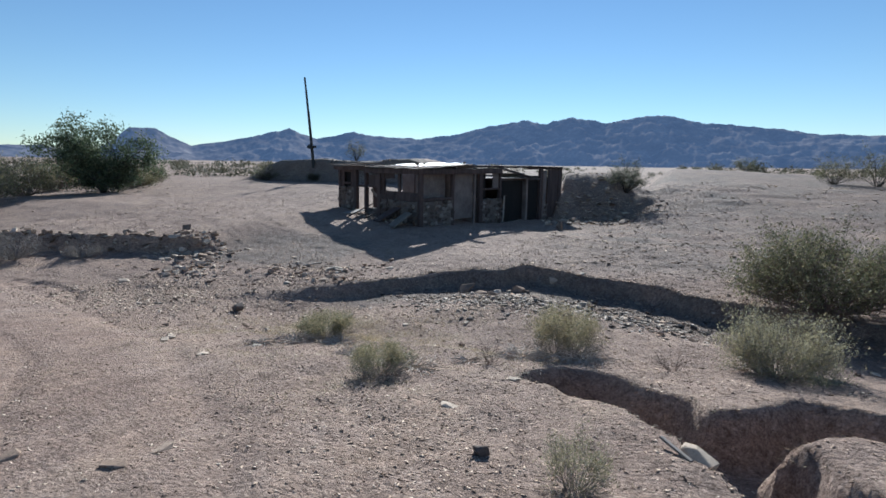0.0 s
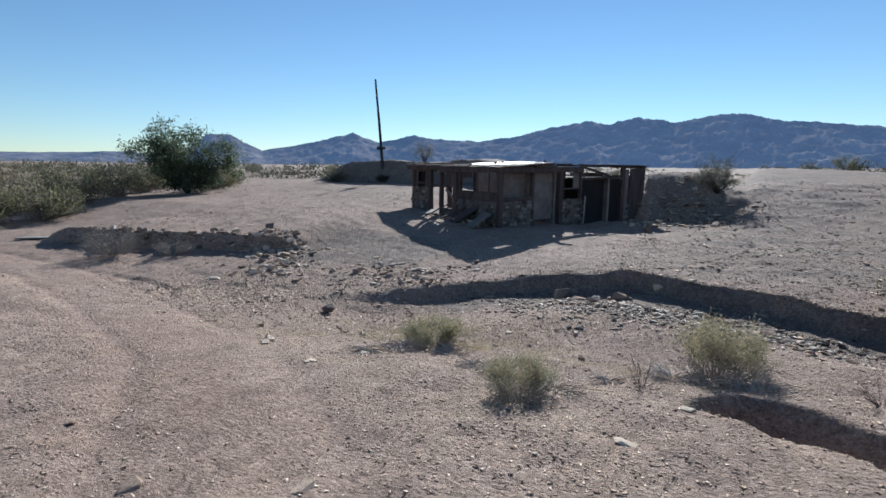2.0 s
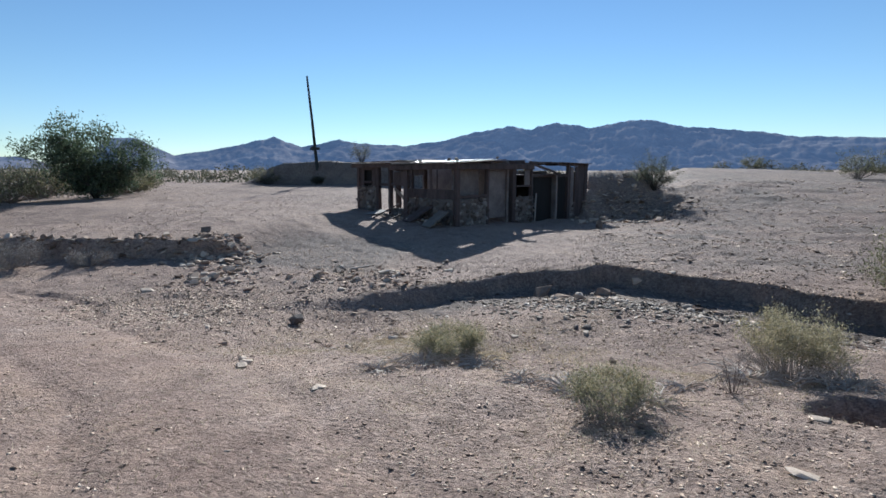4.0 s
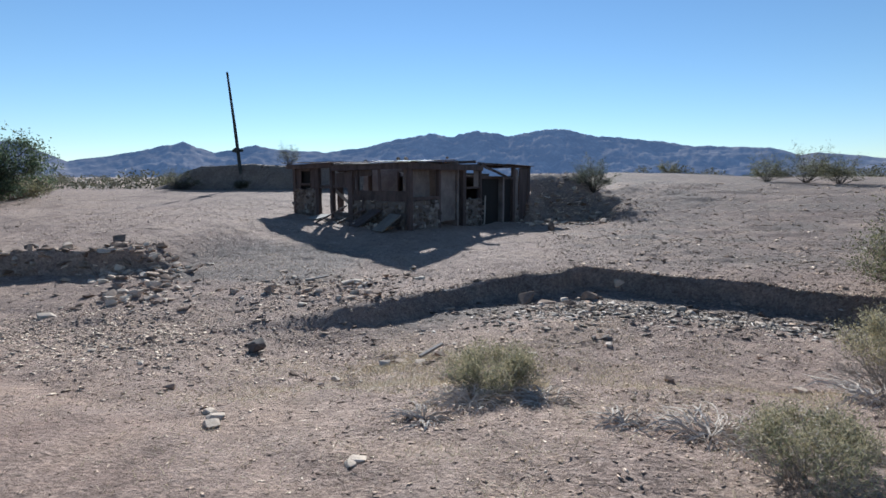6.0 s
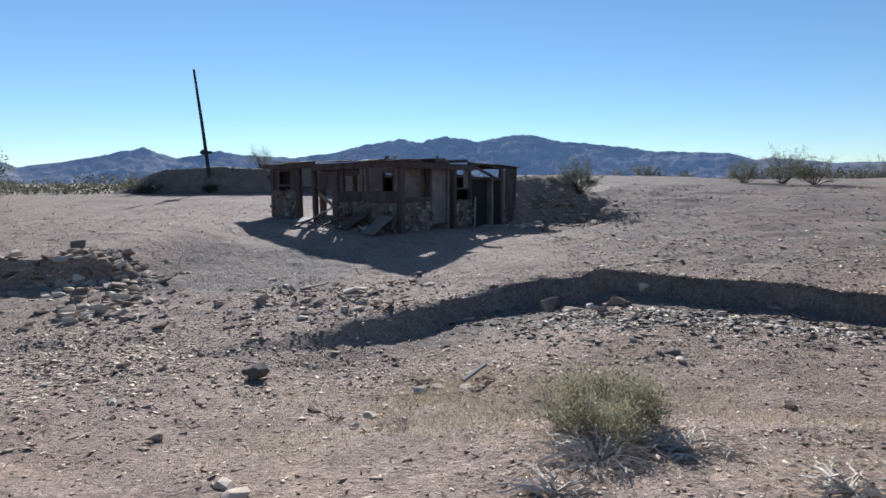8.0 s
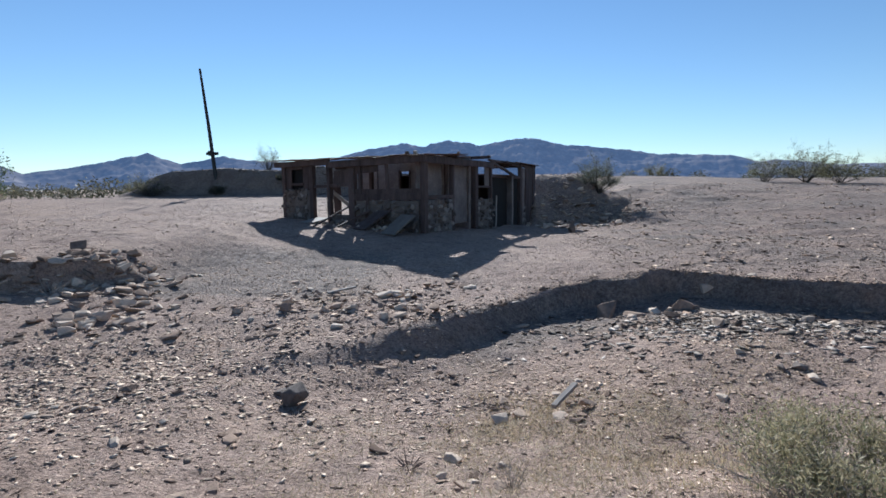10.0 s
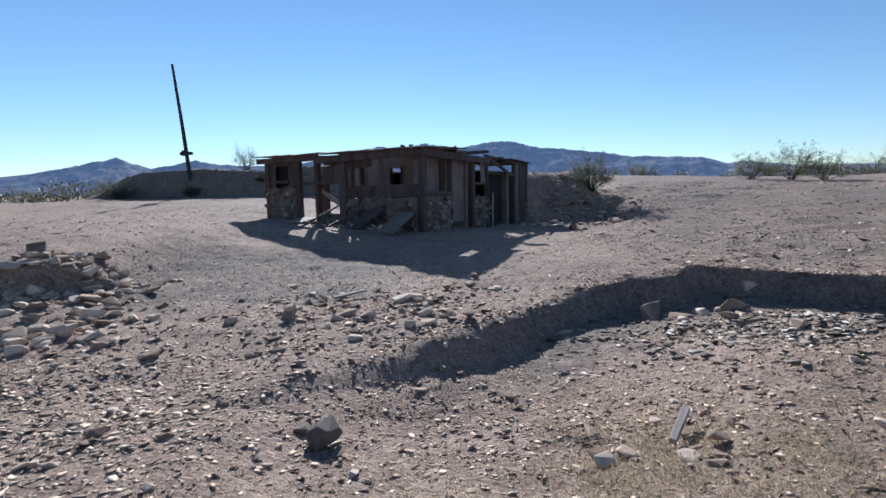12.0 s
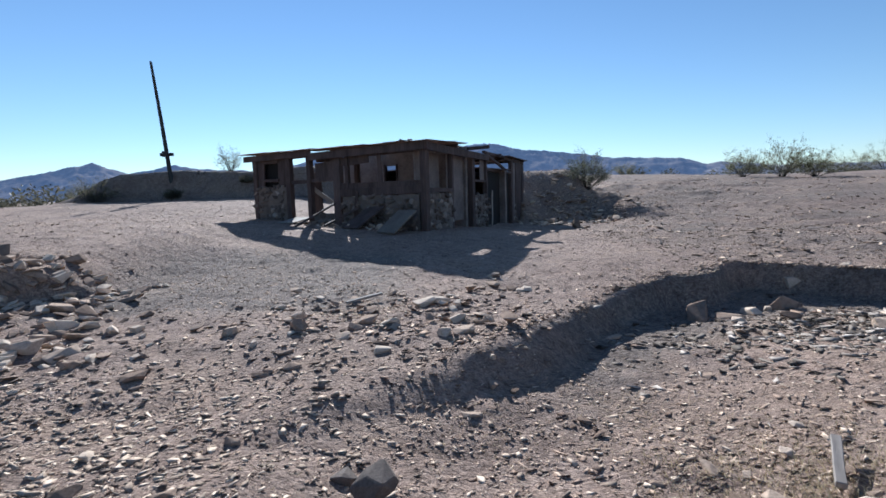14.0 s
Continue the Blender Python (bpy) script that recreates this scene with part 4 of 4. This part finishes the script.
gravel("gravel", *sown(95000, -4.5, 9.5, -18.8, -9.5, 0.012, 0.065, 3.4), "fine brown and grey gravel over the soil")
gravel("gravel", *sown(24000, 2.5, 8.5, -18.2, -13.2, 0.012, 0.05, 3.0), "small brown chips littering the soil beside the track")
gravel("gravel", *sown(20000, -9, 11, -14.5, -5.5, 0.02, 0.11, 4.4), "mixed brown and pale stones over the soil")
gravel("gravel", *sown(30000, -14, 16, -9.5, 9, 0.025, 0.13, 3.6), "scattered stones on the slope round the house")
gravel("gravel", *sown(13000, 5, 30, -9, 22, 0.05, 0.34, 4.0), "scattered stones on the rising slope")
def strewn(n, cx, cy, sx, sy, lo, hi, power=2.0):
    return rng.normal(cx, sx, n), rng.normal(cy, sy, n), lo + (hi - lo) * rng.random(n) ** power


def along_lip(n):
    x = rng.uniform(0.3, 11, n)
    y = np.interp(x, *zip(*LIP)) + 0.1 * np.sin(2.3 * x + 1) + 0.06 * np.sin(5.1 * x) + np.abs(rng.normal(0.0, 0.22, n)) - 0.04
    return x, y, 0.02 + 0.09 * rng.random(n) ** 2.5


gravel("gravel", *along_lip(3000), "pebbles crumbling from the lip of the wash")
gravel("gravel", *strewn(3600, 7.8, 12.0, 1.8, 1.8, 0.05, 0.26), "grey stone chips on the rocky spill")
gravel("gravel", *strewn(1300, -0.2, -8.3, 1.0, 0.8, 0.03, 0.17), "angular stone chips strewn below the house")
gravel("gravel", *strewn(3000, 6.5, -8.7, 1.7, 0.65, 0.04, 0.26), "grey stone chips on the wash floor", MAT_GREY_CHIP)
gravel("gravel", *strewn(9000, -2.2, -11.3, 1.6, 1.0, 0.015, 0.13, 3.2), "pale flat stone chips below the bank", MAT_PALE_CHIP)
gravel("gravel", rng.uniform(-23, -5, 2400), rng.normal(17.9, 0.75, 2400), 0.07 + 0.25 * rng.random(2400) ** 2.5, "dark stones covering the face of the berm", MAT_DARK_CHIP)
gravel("gravel", *strewn(5000, -2.6, -6.0, 1.7, 1.5, 0.015, 0.07), "brown stone chips on the slope below the house")
gravel("gravel", *sown(11000, 4.5, 15, -7.5, 2, 0.025, 0.12, 2.5), "dark stone chips on the slope above the wash", MAT_DARK_CHIP)
gravel("gravel", *strewn(1800, 6.4, -8.2, 1.5, 0.5, 0.04, 0.2), "dark grey stone chips on the wash floor", MAT_DARK_CHIP)
gravel("gravel", *strewn(1500, 2.8, -11.0, 1.3, 0.6, 0.02, 0.12), "brown stone chips on the flat")
gravel("gravel", *strewn(1600, 5.5, -9.6, 1.8, 0.7, 0.02, 0.11), "pale stone chips on the flat", MAT_PALE_CHIP)
gravel("gravel", *sown(6000, -30, -6, -12, 20, 0.03, 0.2, 3.8), "scattered stones on the flat")


# ---- plants ----
def tube(bm, a, b, ra, rb):
    d = (b - a).to_track_quat("Z", "Y")
    ring = []
    for c, r in ((a, ra), (b, rb)):
        ring.append([bm.verts.new(c + d @ Vector((r * math.cos(2.094 * k), r * math.sin(2.094 * k), 0))) for k in range(3)])
    for k in range(3):
        bm.faces.new((ring[0][k], ring[0][(k + 1) % 3], ring[1][(k + 1) % 3], ring[1][k]))


def plant_arrays(r, width, height, stems, twigs, spread, droop, thick, base=0.05):
    """Stem segments and twig tips of a shrub that fans out from its foot."""
    segs, tips = [], []
    for _ in range(stems):
        a = r.uniform(0, 6.283)
        up = r.uniform(0.12, 1.0) * (1 - droop * 0.4)
        out = math.sqrt(max(0.0, 1 - up * up)) * spread
        k = r.uniform(0.62, 1.0)
        end = Vector((math.cos(a) * out * width / 2, math.sin(a) * out * width / 2, height * up / (1 - droop * 0.4) * 0.96)) * k
        foot = Vector((math.cos(a) * base * width * r.random(), math.sin(a) * base * width * r.random(), -0.03))
        kink = foot.lerp(end, 0.5) + Vector((r.normal(), r.normal(), abs(r.normal()))) * 0.05 * height
        segs += [(foot, kink, thick, thick * 0.7), (kink, end, thick * 0.7, thick * 0.3)]
        for _ in range(twigs):
            t = r.uniform(0.3, 1.0) ** 0.7
            p = foot.lerp(kink, t * 2) if t < 0.5 else kink.lerp(end, t * 2 - 1)
            d = Vector((r.normal() + math.cos(a) * 0.5, r.normal() + math.sin(a) * 0.5, r.normal() * 0.7 + 0.5)).normalized() * height * r.uniform(0.08, 0.2)
            q = p + d
            q.z = max(q.z, 0.01)
            segs.append((p, q, thick * 0.35, thick * 0.12))
            tips.append((p, q))
    return segs, tips


def leaves_object(name, tips, per, size, jitter, mat, parent, r, floor=-1e9, narrow=0.22):
    """Many small leaf blades round the twigs, as one foliage mesh."""
    a = np.array([t[0] for t in tips])
    b = np.array([t[1] for t in tips])
    n = len(tips) * per
    k = np.repeat(np.arange(len(tips)), per)
    p = a[k] + (b - a)[k] * r.uniform(0.1, 1.1, (n, 1)) + r.normal(0, jitter, (n, 3))
    u = r.normal(size=(n, 3))
    u[:, 2] = np.abs(u[:, 2]) + 0.3
    u /= np.linalg.norm(u, axis=1)[:, None]
    w = np.cross(u, r.normal(size=(n, 3)))
    w /= np.linalg.norm(w, axis=1)[:, None] + 1e-9
    s = size * r.uniform(0.5, 1.3, (n, 1))
    V = np.stack([p, p + u * s * 0.5 + w * s * narrow, p + u * s, p + u * s * 0.5 - w * s * narrow], 1).reshape(-1, 3)
    V[:, 2] = np.maximum(V[:, 2], floor)
    F = np.arange(n * 4).reshape(n, 4)
    me = bpy.data.meshes.new(name)
    me.from_pydata(V.tolist(), [], F.tolist())
    me.materials.append(mat)
    ob = new(name, me)
    ob.parent = parent
    return ob


def shrub(name, x, y, width, height, label, leaf, twig, seed, stems=26, twigs=9, per=9, size=0.028, spread=1.0, droop=0.35, thick=0.007, group="", base=0.05, top=None, narrow=0.22, bare=0.18):
    r = np.random.default_rng(seed)
    e = thing(name, label, "bush", group, (x, y, gz(x, y)))
    segs, tips = plant_arrays(r, width, height, stems, twigs, spread, droop, thick, base)
    bm = bmesh.new()
    for s in segs:
        tube(bm, *s)
    part("branch_frame", bm, twig, e)
    if per:
        high = [t for t in tips if t[1].z > height * 0.55]
        low = [t for t in tips if t[1].z <= height * 0.55 and t[1].z > height * bare]
        if top and high:
            leaves_object("flower_crown", high, per * 2, size, size * 1.2, top, e, r, 0.0, narrow)
        leaves_object("foliage", (high[::2] if top else high) + low, per, size, size * 1.1, leaf, e, r, 0.0, narrow)
    return e


shrub("desert_shrub", 3.5, -13.4, 1.1, 0.43, "low olive shrub with grey woody base on gravel", MAT_LEAF_SAGE, MAT_TWIG, 1, 170, 13, 9, 0.03, droop=0.2, thick=0.0035, base=0.2, top=MAT_LEAF_GOLD, narrow=0.1, bare=0.4)
shrub("desert_shrub", 5.2, -15.1, 0.85, 0.36, "low grey-green shrub on gravel", MAT_LEAF_SAGE, MAT_TWIG, 2, 130, 13, 8, 0.026, droop=0.2, thick=0.003, base=0.2, top=MAT_LEAF_GOLD, narrow=0.1, bare=0.4)
shrub("desert_shrub", 7.0, -13.15, 1.25, 0.78, "golden olive shrub beside a gully", MAT_LEAF_GOLD, MAT_TWIG, 3, 170, 13, 10, 0.034, droop=0.15, thick=0.004, base=0.18, top=MAT_LEAF_GOLD, narrow=0.1, bare=0.42)
shrub("desert_shrub", 9.5, -13.1, 1.65, 0.95, "dense rounded grey-green shrub on the bank", MAT_LEAF_GREY, MAT_TWIG, 4, 170, 14, 11, 0.034, thick=0.005, base=0.12, narrow=0.12)
shrub("desert_shrub", 7.36, -16.85, 0.52, 0.42, "small pale grey-green shrub on gravel", MAT_LEAF_GREY, MAT_TWIG, 5, 60, 11, 8, 0.02, thick=0.0025, base=0.15, narrow=0.12)
shrub("creosote_bush", 11.9, -7.8, 4.0, 2.2, "wide open olive-brown desert bush", MAT_LEAF_OLIVE, MAT_DRYTWIG, 6, 230, 17, 10, 0.055, thick=0.009)
shrub("creosote_bush", 14.4, -8.8, 3.2, 2.2, "wide open olive-brown desert bush", MAT_LEAF_OLIVE, MAT_DRYTWIG, 16, 130, 14, 8, 0.06, thick=0.012)
shrub("dry_shrub", 6.22, -14.2, 0.5, 0.4, "leafless reddish-brown dry shrub", None, MAT_DRYTWIG, 7, 22, 8, 0, thick=0.003)
shrub("dry_shrub", 8.3, -13.6, 0.6, 0.4, "leafless reddish-brown dry shrub", None, MAT_DRYTWIG, 8, 22, 8, 0, thick=0.003)

def dead_brush(x, y, width, height, n, seed, label, mat):
    """A tangle of curved dead twigs arching out from a woody crown and lying on the ground."""
    r = np.random.default_rng(seed)
    e = thing("dead_brush", label, "dead bush", "dead brush on the gravel", (x, y, gz(x, y)))
    bm = bmesh.new()
    for _ in range(int(n * 0.6)):
        a = r.uniform(0, 6.283)
        p = Vector((math.cos(a), math.sin(a), 0)) * width * 0.22 * r.random() + Vector((0, 0, 0.01))
        out = width * r.uniform(0.15, 0.55)
        lift = height * 0.6 * r.uniform(0.1, 1.0)
        th = r.uniform(0.0035, 0.0085)
        a += r.normal() * 0.5
        for k in range(5):
            a += r.normal() * 0.28
            q = p + Vector((math.cos(a), math.sin(a), 0)) * out / 5
            q.z = max(0.008, lift * math.sin(math.pi * min(1, (k + 1) / 4.6)) * r.uniform(0.75, 1.15))
            tube(bm, p, q, th, th * 0.86)
            th *= 0.86
            if r.random() < 0.35:
                f = q + Vector((math.cos(a + r.normal()), math.sin(a + r.normal()), r.normal() * 0.3)) * out * 0.25
                f.z = max(0.006, f.z)
                tube(bm, q, f, th * 0.7, th * 0.35)
            p = q
    part("twig_tangle", bm, mat, e)
    return e


for k, (x, y, w, h, n) in enumerate(((3.35, -13.95, 0.75, 0.16, 150), (3.05, -14.35, 0.5, 0.1, 60), (3.95, -13.75, 0.7, 0.12, 110), (4.95, -14.45, 0.85, 0.17, 170), (4.45, -14.3, 0.5, 0.1, 70), (5.45, -14.75, 0.8, 0.14, 110), (6.5, -13.6, 0.9, 0.15, 130), (7.3, -13.6, 0.9, 0.18, 130), (5.9, -14.0, 0.5, 0.08, 50))):
    dead_brush(x, y, w, h, n, 200 + k, "tangle of dead silvery twigs lying on gravel", MAT_DEADTWIG)
shrub("dry_shrub", 2.05, -13.0, 0.28, 0.24, "small dry wiry tuft", None, MAT_TWIG, 12, 18, 6, 0, thick=0.0025)
shrub("dry_shrub", 1.4, -12.6, 0.3, 0.1, "dead twiggy clump among pebbles", None, MAT_DRYTWIG, 13, 18, 5, 0, droop=0.9, thick=0.005)
shrub("grey_shrub", -9.2, -9.9, 2.1, 1.0, "dry grey bush in front of the bank", MAT_TWIG, MAT_TWIG, 14, 90, 14, 4, 0.04, thick=0.007)
shrub("grey_shrub", -7.4, -9.2, 1.3, 0.55, "dry grey bush in front of the bank", MAT_TWIG, MAT_TWIG, 15, 60, 12, 4, 0.035, thick=0.006)
shrub("grey_shrub", -5.4, -8.0, 1.0, 0.3, "dead grey brush lying below the bank", None, MAT_TWIG, 25, 36, 8, 0, droop=0.8, thick=0.007)
shrub("creosote_bush", 8.5, 14.4, 3.4, 2.5, "dark olive bush on the rocky spill", MAT_LEAF_DUSTY, MAT_BARK, 17, 70, 14, 9, 0.07, droop=0.1, thick=0.014)
for k, (x, y, w, h) in enumerate(((23.2, 24.6, 3.4, 2.5), (25.4, 23.4, 4.0, 3.1), (27.4, 22.8, 3.4, 2.4), (44.4, 36.6, 5.8, 3.2), (22.7, 47.8, 3.2, 2.1), (48.9, 46.3, 5.8, 3.3), (56.4, 43.3, 6.5, 3.6), (41.4, 52.3, 4.3, 2.7))):
    shrub("creosote_bush", x, y, w, h, "wispy olive bush on the rim of the slope", MAT_LEAF_OLIVE, MAT_BARK, 40 + k, 42, 12, 9, 0.085, thick=0.014, group="bushes on the rim")
for k, (x, y, w, h) in enumerate(((-14.5, 21.5, 2.6, 2.2), (-21, 17, 3.5, 1.8), (-26, 24, 4, 2.2), (-31, 30, 4, 2.4))):
    shrub("creosote_bush", x, y, w, h, "wispy olive bush behind the berm", MAT_LEAF_OLIVE, MAT_BARK, 60 + k, 34, 11, 4, 0.07, thick=0.014, group="bushes behind the berm")
for k, (x, y, w, h) in enumerate(((-27.5, 9.5, 4, 2.0), (-24.5, -2.5, 5, 2.4), (-21.5, -5.5, 4, 2.0), (-24, -9, 5, 2.2), (-18.5, -11, 3.5, 1.5), (-28, -6, 6, 2.6), (-27, 1.5, 5, 2.4), (-33, -2, 6, 3), (-31, 6, 5, 2.6), (-22, -8, 4, 1.8), (-36, 4, 6, 3.2), (-38, 12, 6, 3), (-30, 13, 4, 2.2), (-42, -4, 7, 3.2))):
    shrub("mesquite_bush", x, y, w, h, "dusty olive-brown thicket on the flat", MAT_LEAF_OLIVE, MAT_DRYTWIG, 80 + k, 64, 12, 6, 0.13, thick=0.02, group="thicket on the flat")


for k in range(3):
    x, y = -22 + 5.2 * k + rng.uniform(-0.4, 0.4), rng.uniform(16.6, 18.6)
    w = rng.uniform(0.8, 1.5)
    shrub("creosote_bush", x, y, w, w * 0.45, "low dull desert bush growing on the berm", MAT_SCRUB, MAT_BARK, 120 + k, 34, 10, 8, 0.09, thick=0.012, group="bushes on the berm")


def tree(x, y, height, width, seed, label):
    r = np.random.default_rng(seed)
    e = thing("tree", label, "tree", "", (x, y, gz(x, y)))
    bm = bmesh.new()
    tips = []
    for _ in range(7):
        a = r.uniform(0, 6.283)
        p = Vector((0, 0, -0.1))
        d = Vector((math.cos(a) * 0.5, math.sin(a) * 0.5, 1)).normalized()
        rad = 0.13
        for s in range(6):
            q = p + d * height * 0.16
            tube(bm, p, q, rad, rad * 0.72)
            rad *= 0.72
            for _ in range(7):
                b = Vector((r.normal(), r.normal(), r.normal() * 0.5 + 0.15)).normalized()
                e2 = q + b * width * r.uniform(0.12, 0.3) * (1 - 0.09 * s)
                if e2.z < 0.3:
                    e2.z = 0.3 + r.random() * 0.4
                tube(bm, q, e2, rad * 0.5, rad * 0.15)
                for _ in range(5):
                    f = e2 + Vector((r.normal(), r.normal(), r.normal() * 0.6)) * width * 0.06
                    tube(bm, e2, f, rad * 0.2, rad * 0.06)
                    tips.append((q.lerp(e2, 0.5 + 0.5 * r.random()), f))
            d = (d + Vector((r.normal(), r.normal(), 0.25 * r.normal())) * 0.33 + Vector((math.cos(a), math.sin(a), 0)) * 0.12).normalized()
            p = q
    part("trunk", bm, MAT_BARK, e)
    leaves_object("crown", tips, 16, 0.17, 0.16, MAT_LEAF_DARK, e, r, 0.05)
    return e


tree(-25.5, 5.6, 5.0, 6.6, 3, "dense dark green desert tree with branches to the ground")

# ---- debris ----
def plank(name, x, y, length, width, thick, turn, pitch, mat, label, lift=0.0):
    bm = bmesh.new()
    box(bm, (-length / 2, -width / 2, -thick / 2), (length / 2, width / 2, thick / 2), Matrix.Identity(4), 0.004)
    bmesh.ops.subdivide_edges(bm, edges=[e for e in bm.edges if e.calc_length() > length * 0.6], cuts=5)
    for v in bm.verts:
        v.co += Vector((0, noise.noise(v.co * 3 + Vector((x, y, 0))), noise.noise(v.co * 2 + Vector((y, x, 4))))) * 0.012
    ob = part(name, bm, mat)
    z = gz(x, y) + abs(math.sin(pitch)) * length / 2 + thick * 0.5 + lift
    ob.matrix_world = Matrix.LocRotScale((x, y, z), Euler((0, -pitch, turn)), None)
    return tagged(ob, label, "plank")


plank("plank", 2.61, -11.33, 0.44, 0.05, 0.035, 0.98, 0.14, MAT_GREYWOOD, "weathered grey plank lying on rocks", 0.06)
plank("plank", -0.75, -0.62, 0.95, 0.75, 0.05, 0.75, 0.62, MAT_PLANK, "dusty broken panel leaning against the house wall")
plank("plank", -1.75, 0.35, 1.3, 0.7, 0.05, 0.85, 0.5, MAT_WOOD, "dark broken board leaning against the house wall")
plank("plank", -2.5, 0.75, 1.2, 0.16, 0.06, 0.4, 0.45, MAT_WOOD, "dark fallen beam leaning on rubble")
plank("plank", -3.2, 0.5, 1.4, 0.2, 0.05, 0.3, 0.5, MAT_WOOD, "dark fallen beam leaning beside the house")
plank("plank", -4.2, 1.85, 1.1, 0.6, 0.03, 1.3, 0.1, MAT_GREYWOOD, "pale weathered board lying by the porch")
plank("plank", -0.5, -7.6, 0.5, 0.06, 0.03, 0.6, 0.1, MAT_GREYWOOD, "grey stick of lumber on gravel", 0.03)
plank("plank", 8.0, -16.15, 0.3, 0.03, 0.02, 2.2, 0.08, MAT_GREYWOOD, "grey stick at the gully edge", 0.01)
plank("plank", -15, -9, 1.6, 0.5, 0.04, 0.3, 0.04, MAT_GREYWOOD, "pale broken boards lying on the flat", 0.02)


def rubble_heap(n):
    heap = thing("rubble_heap", "dusty rubble stones heaped below the house wall", "rubble")
    for _ in range(n):
        s = rng.uniform(0.4, 4.4)
        q = MA @ Vector((s, rng.uniform(0.15, 0.9), 0))
        put_rock(q.x, q.y, rng.uniform(0.14, 0.34), ROCKS[int(rng.integers(len(ROCKS)))], "", "", 0.2, 0.6, None, heap)


rubble_heap(60)
for x, y, k in ((-0.75, 1.3, 0.3), (-0.45, 1.5, 0.34), (-2.4, 2.6, 0.22), (0.9, 3.2, 0.24)):
    ob = put_rock(x, y, (k, k * 0.8, k), ROCKS[7], "grey stone weighing down the tin roof", "stones on the roof")
    d = (Vector((x, y)) - NC).dot(NIN)
    ob.location.z = 2.5 + 0.052 * d + k * 0.2


# ---- dry grass ----
def grass(cx, cy, sx, sy, n, seed, tall=0.045):
    r = np.random.default_rng(seed)
    x, y = r.normal(cx, sx, n), r.normal(cy, sy, n)
    keep = cloud(x * 1.6, y * 1.6) + 0.7 * cloud(x * 4.1, y * 4.1) > -0.7 + 1.5 * r.random(n)
    x, y = x[keep], y[keep]
    n = len(x)
    z = ground_z(x, y)
    h = tall * r.uniform(0.15, 1.0, n)
    a = r.uniform(0, 6.28, n)
    lean = r.normal(0, 0.045, (n, 2))
    w = 0.004
    p = np.stack([x, y, z - 0.01], -1)
    side = np.stack([np.cos(a) * w, np.sin(a) * w, 0 * a], -1)
    tip = p + np.stack([lean[:, 0], lean[:, 1], h], -1)
    return np.stack([p - side, p + side, tip], 1).reshape(-1, 3)


blades = np.concatenate([grass(3.6, -12.9, 0.7, 0.5, 7800, 1), grass(5.6, -13.6, 0.8, 0.6, 7200, 2), grass(2.2, -10.7, 1.2, 0.6, 5400, 3), grass(6.6, -12.9, 0.6, 0.4, 4500, 4), grass(3.0, -12.2, 1.5, 0.7, 10800, 5), grass(4.6, -11.2, 1.2, 0.8, 10800, 7), grass(6.0, -10.2, 1.2, 0.6, 4800, 8), grass(1.9, -12.3, 0.8, 0.5, 7800, 9), grass(3.2, -11.6, 0.9, 0.4, 7800, 10), grass(-0.6, -8.2, 0.4, 0.2, 1500, 6), grass(3.6, -14.8, 2.0, 1.1, 16000, 11), grass(1.5, -13.0, 1.2, 0.8, 9000, 12), grass(3.9, -12.75, 0.5, 0.3, 4000, 13, 0.12), grass(4.6, -14.4, 2.0, 1.2, 26000, 21, 0.014), grass(1.6, -12.4, 1.6, 1.0, 20000, 22, 0.014), grass(3.4, -11.4, 1.4, 0.6, 14000, 23, 0.02), grass(4.6, -15.9, 1.4, 0.8, 16000, 25, 0.016), grass(6.2, -15.2, 1.2, 1.0, 12000, 26, 0.014), grass(2.3, -11.5, 0.5, 0.35, 5000, 24, 0.07)])
me = bpy.data.meshes.new("dry_grass")
me.from_pydata(blades.tolist(), [], np.arange(len(blades)).reshape(-1, 3).tolist())
me.materials.append(MAT_STRAW)
tagged(new("dry_grass", me), "thin dry straw-coloured desert grass", "grass", kind="stuff")


# ---- far scrub ----
def far_scrub(n, seed):
    r = np.random.default_rng(seed)
    az = r.uniform(-1.25, 1.15, n)
    d = 62 + 260 * r.random(n) ** 1.4
    cx, cy = d * np.sin(az), d * np.cos(az) - 16
    keep = ~((cx > -16) & (cx < 14) & (cy < 34))
    cx, cy = cx[keep], cy[keep]
    cz = ground_z(cx, cy)
    size = r.uniform(0.8, 2.0, len(cx)) * (1 + 0.6 * (cx < -20))
    per = 260
    k = np.repeat(np.arange(len(cx)), per)
    v = r.normal(size=(len(k), 3))
    v /= np.linalg.norm(v, axis=1)[:, None]
    v *= r.uniform(0.35, 1, (len(k), 1))
    v[:, 2] = np.abs(v[:, 2])
    p = np.stack([cx, cy, cz], -1)[k] + v * size[k][:, None] * np.array([0.95, 0.95, 0.85])
    a = r.normal(size=(len(k), 3)) * 0.05 * size[k][:, None]
    b = r.normal(size=(len(k), 3)) * 0.05 * size[k][:, None]
    V = np.stack([p - a, p + b, p + a], 1).reshape(-1, 3)
    me = bpy.data.meshes.new("scrub")
    me.from_pydata(V.tolist(), [], np.arange(len(V)).reshape(-1, 3).tolist())
    me.materials.append(MAT_SCRUB)
    tagged(new("scrub", me), "olive desert scrub dotted over the distant plain", "scrub", kind="stuff")


far_scrub(420, 9)
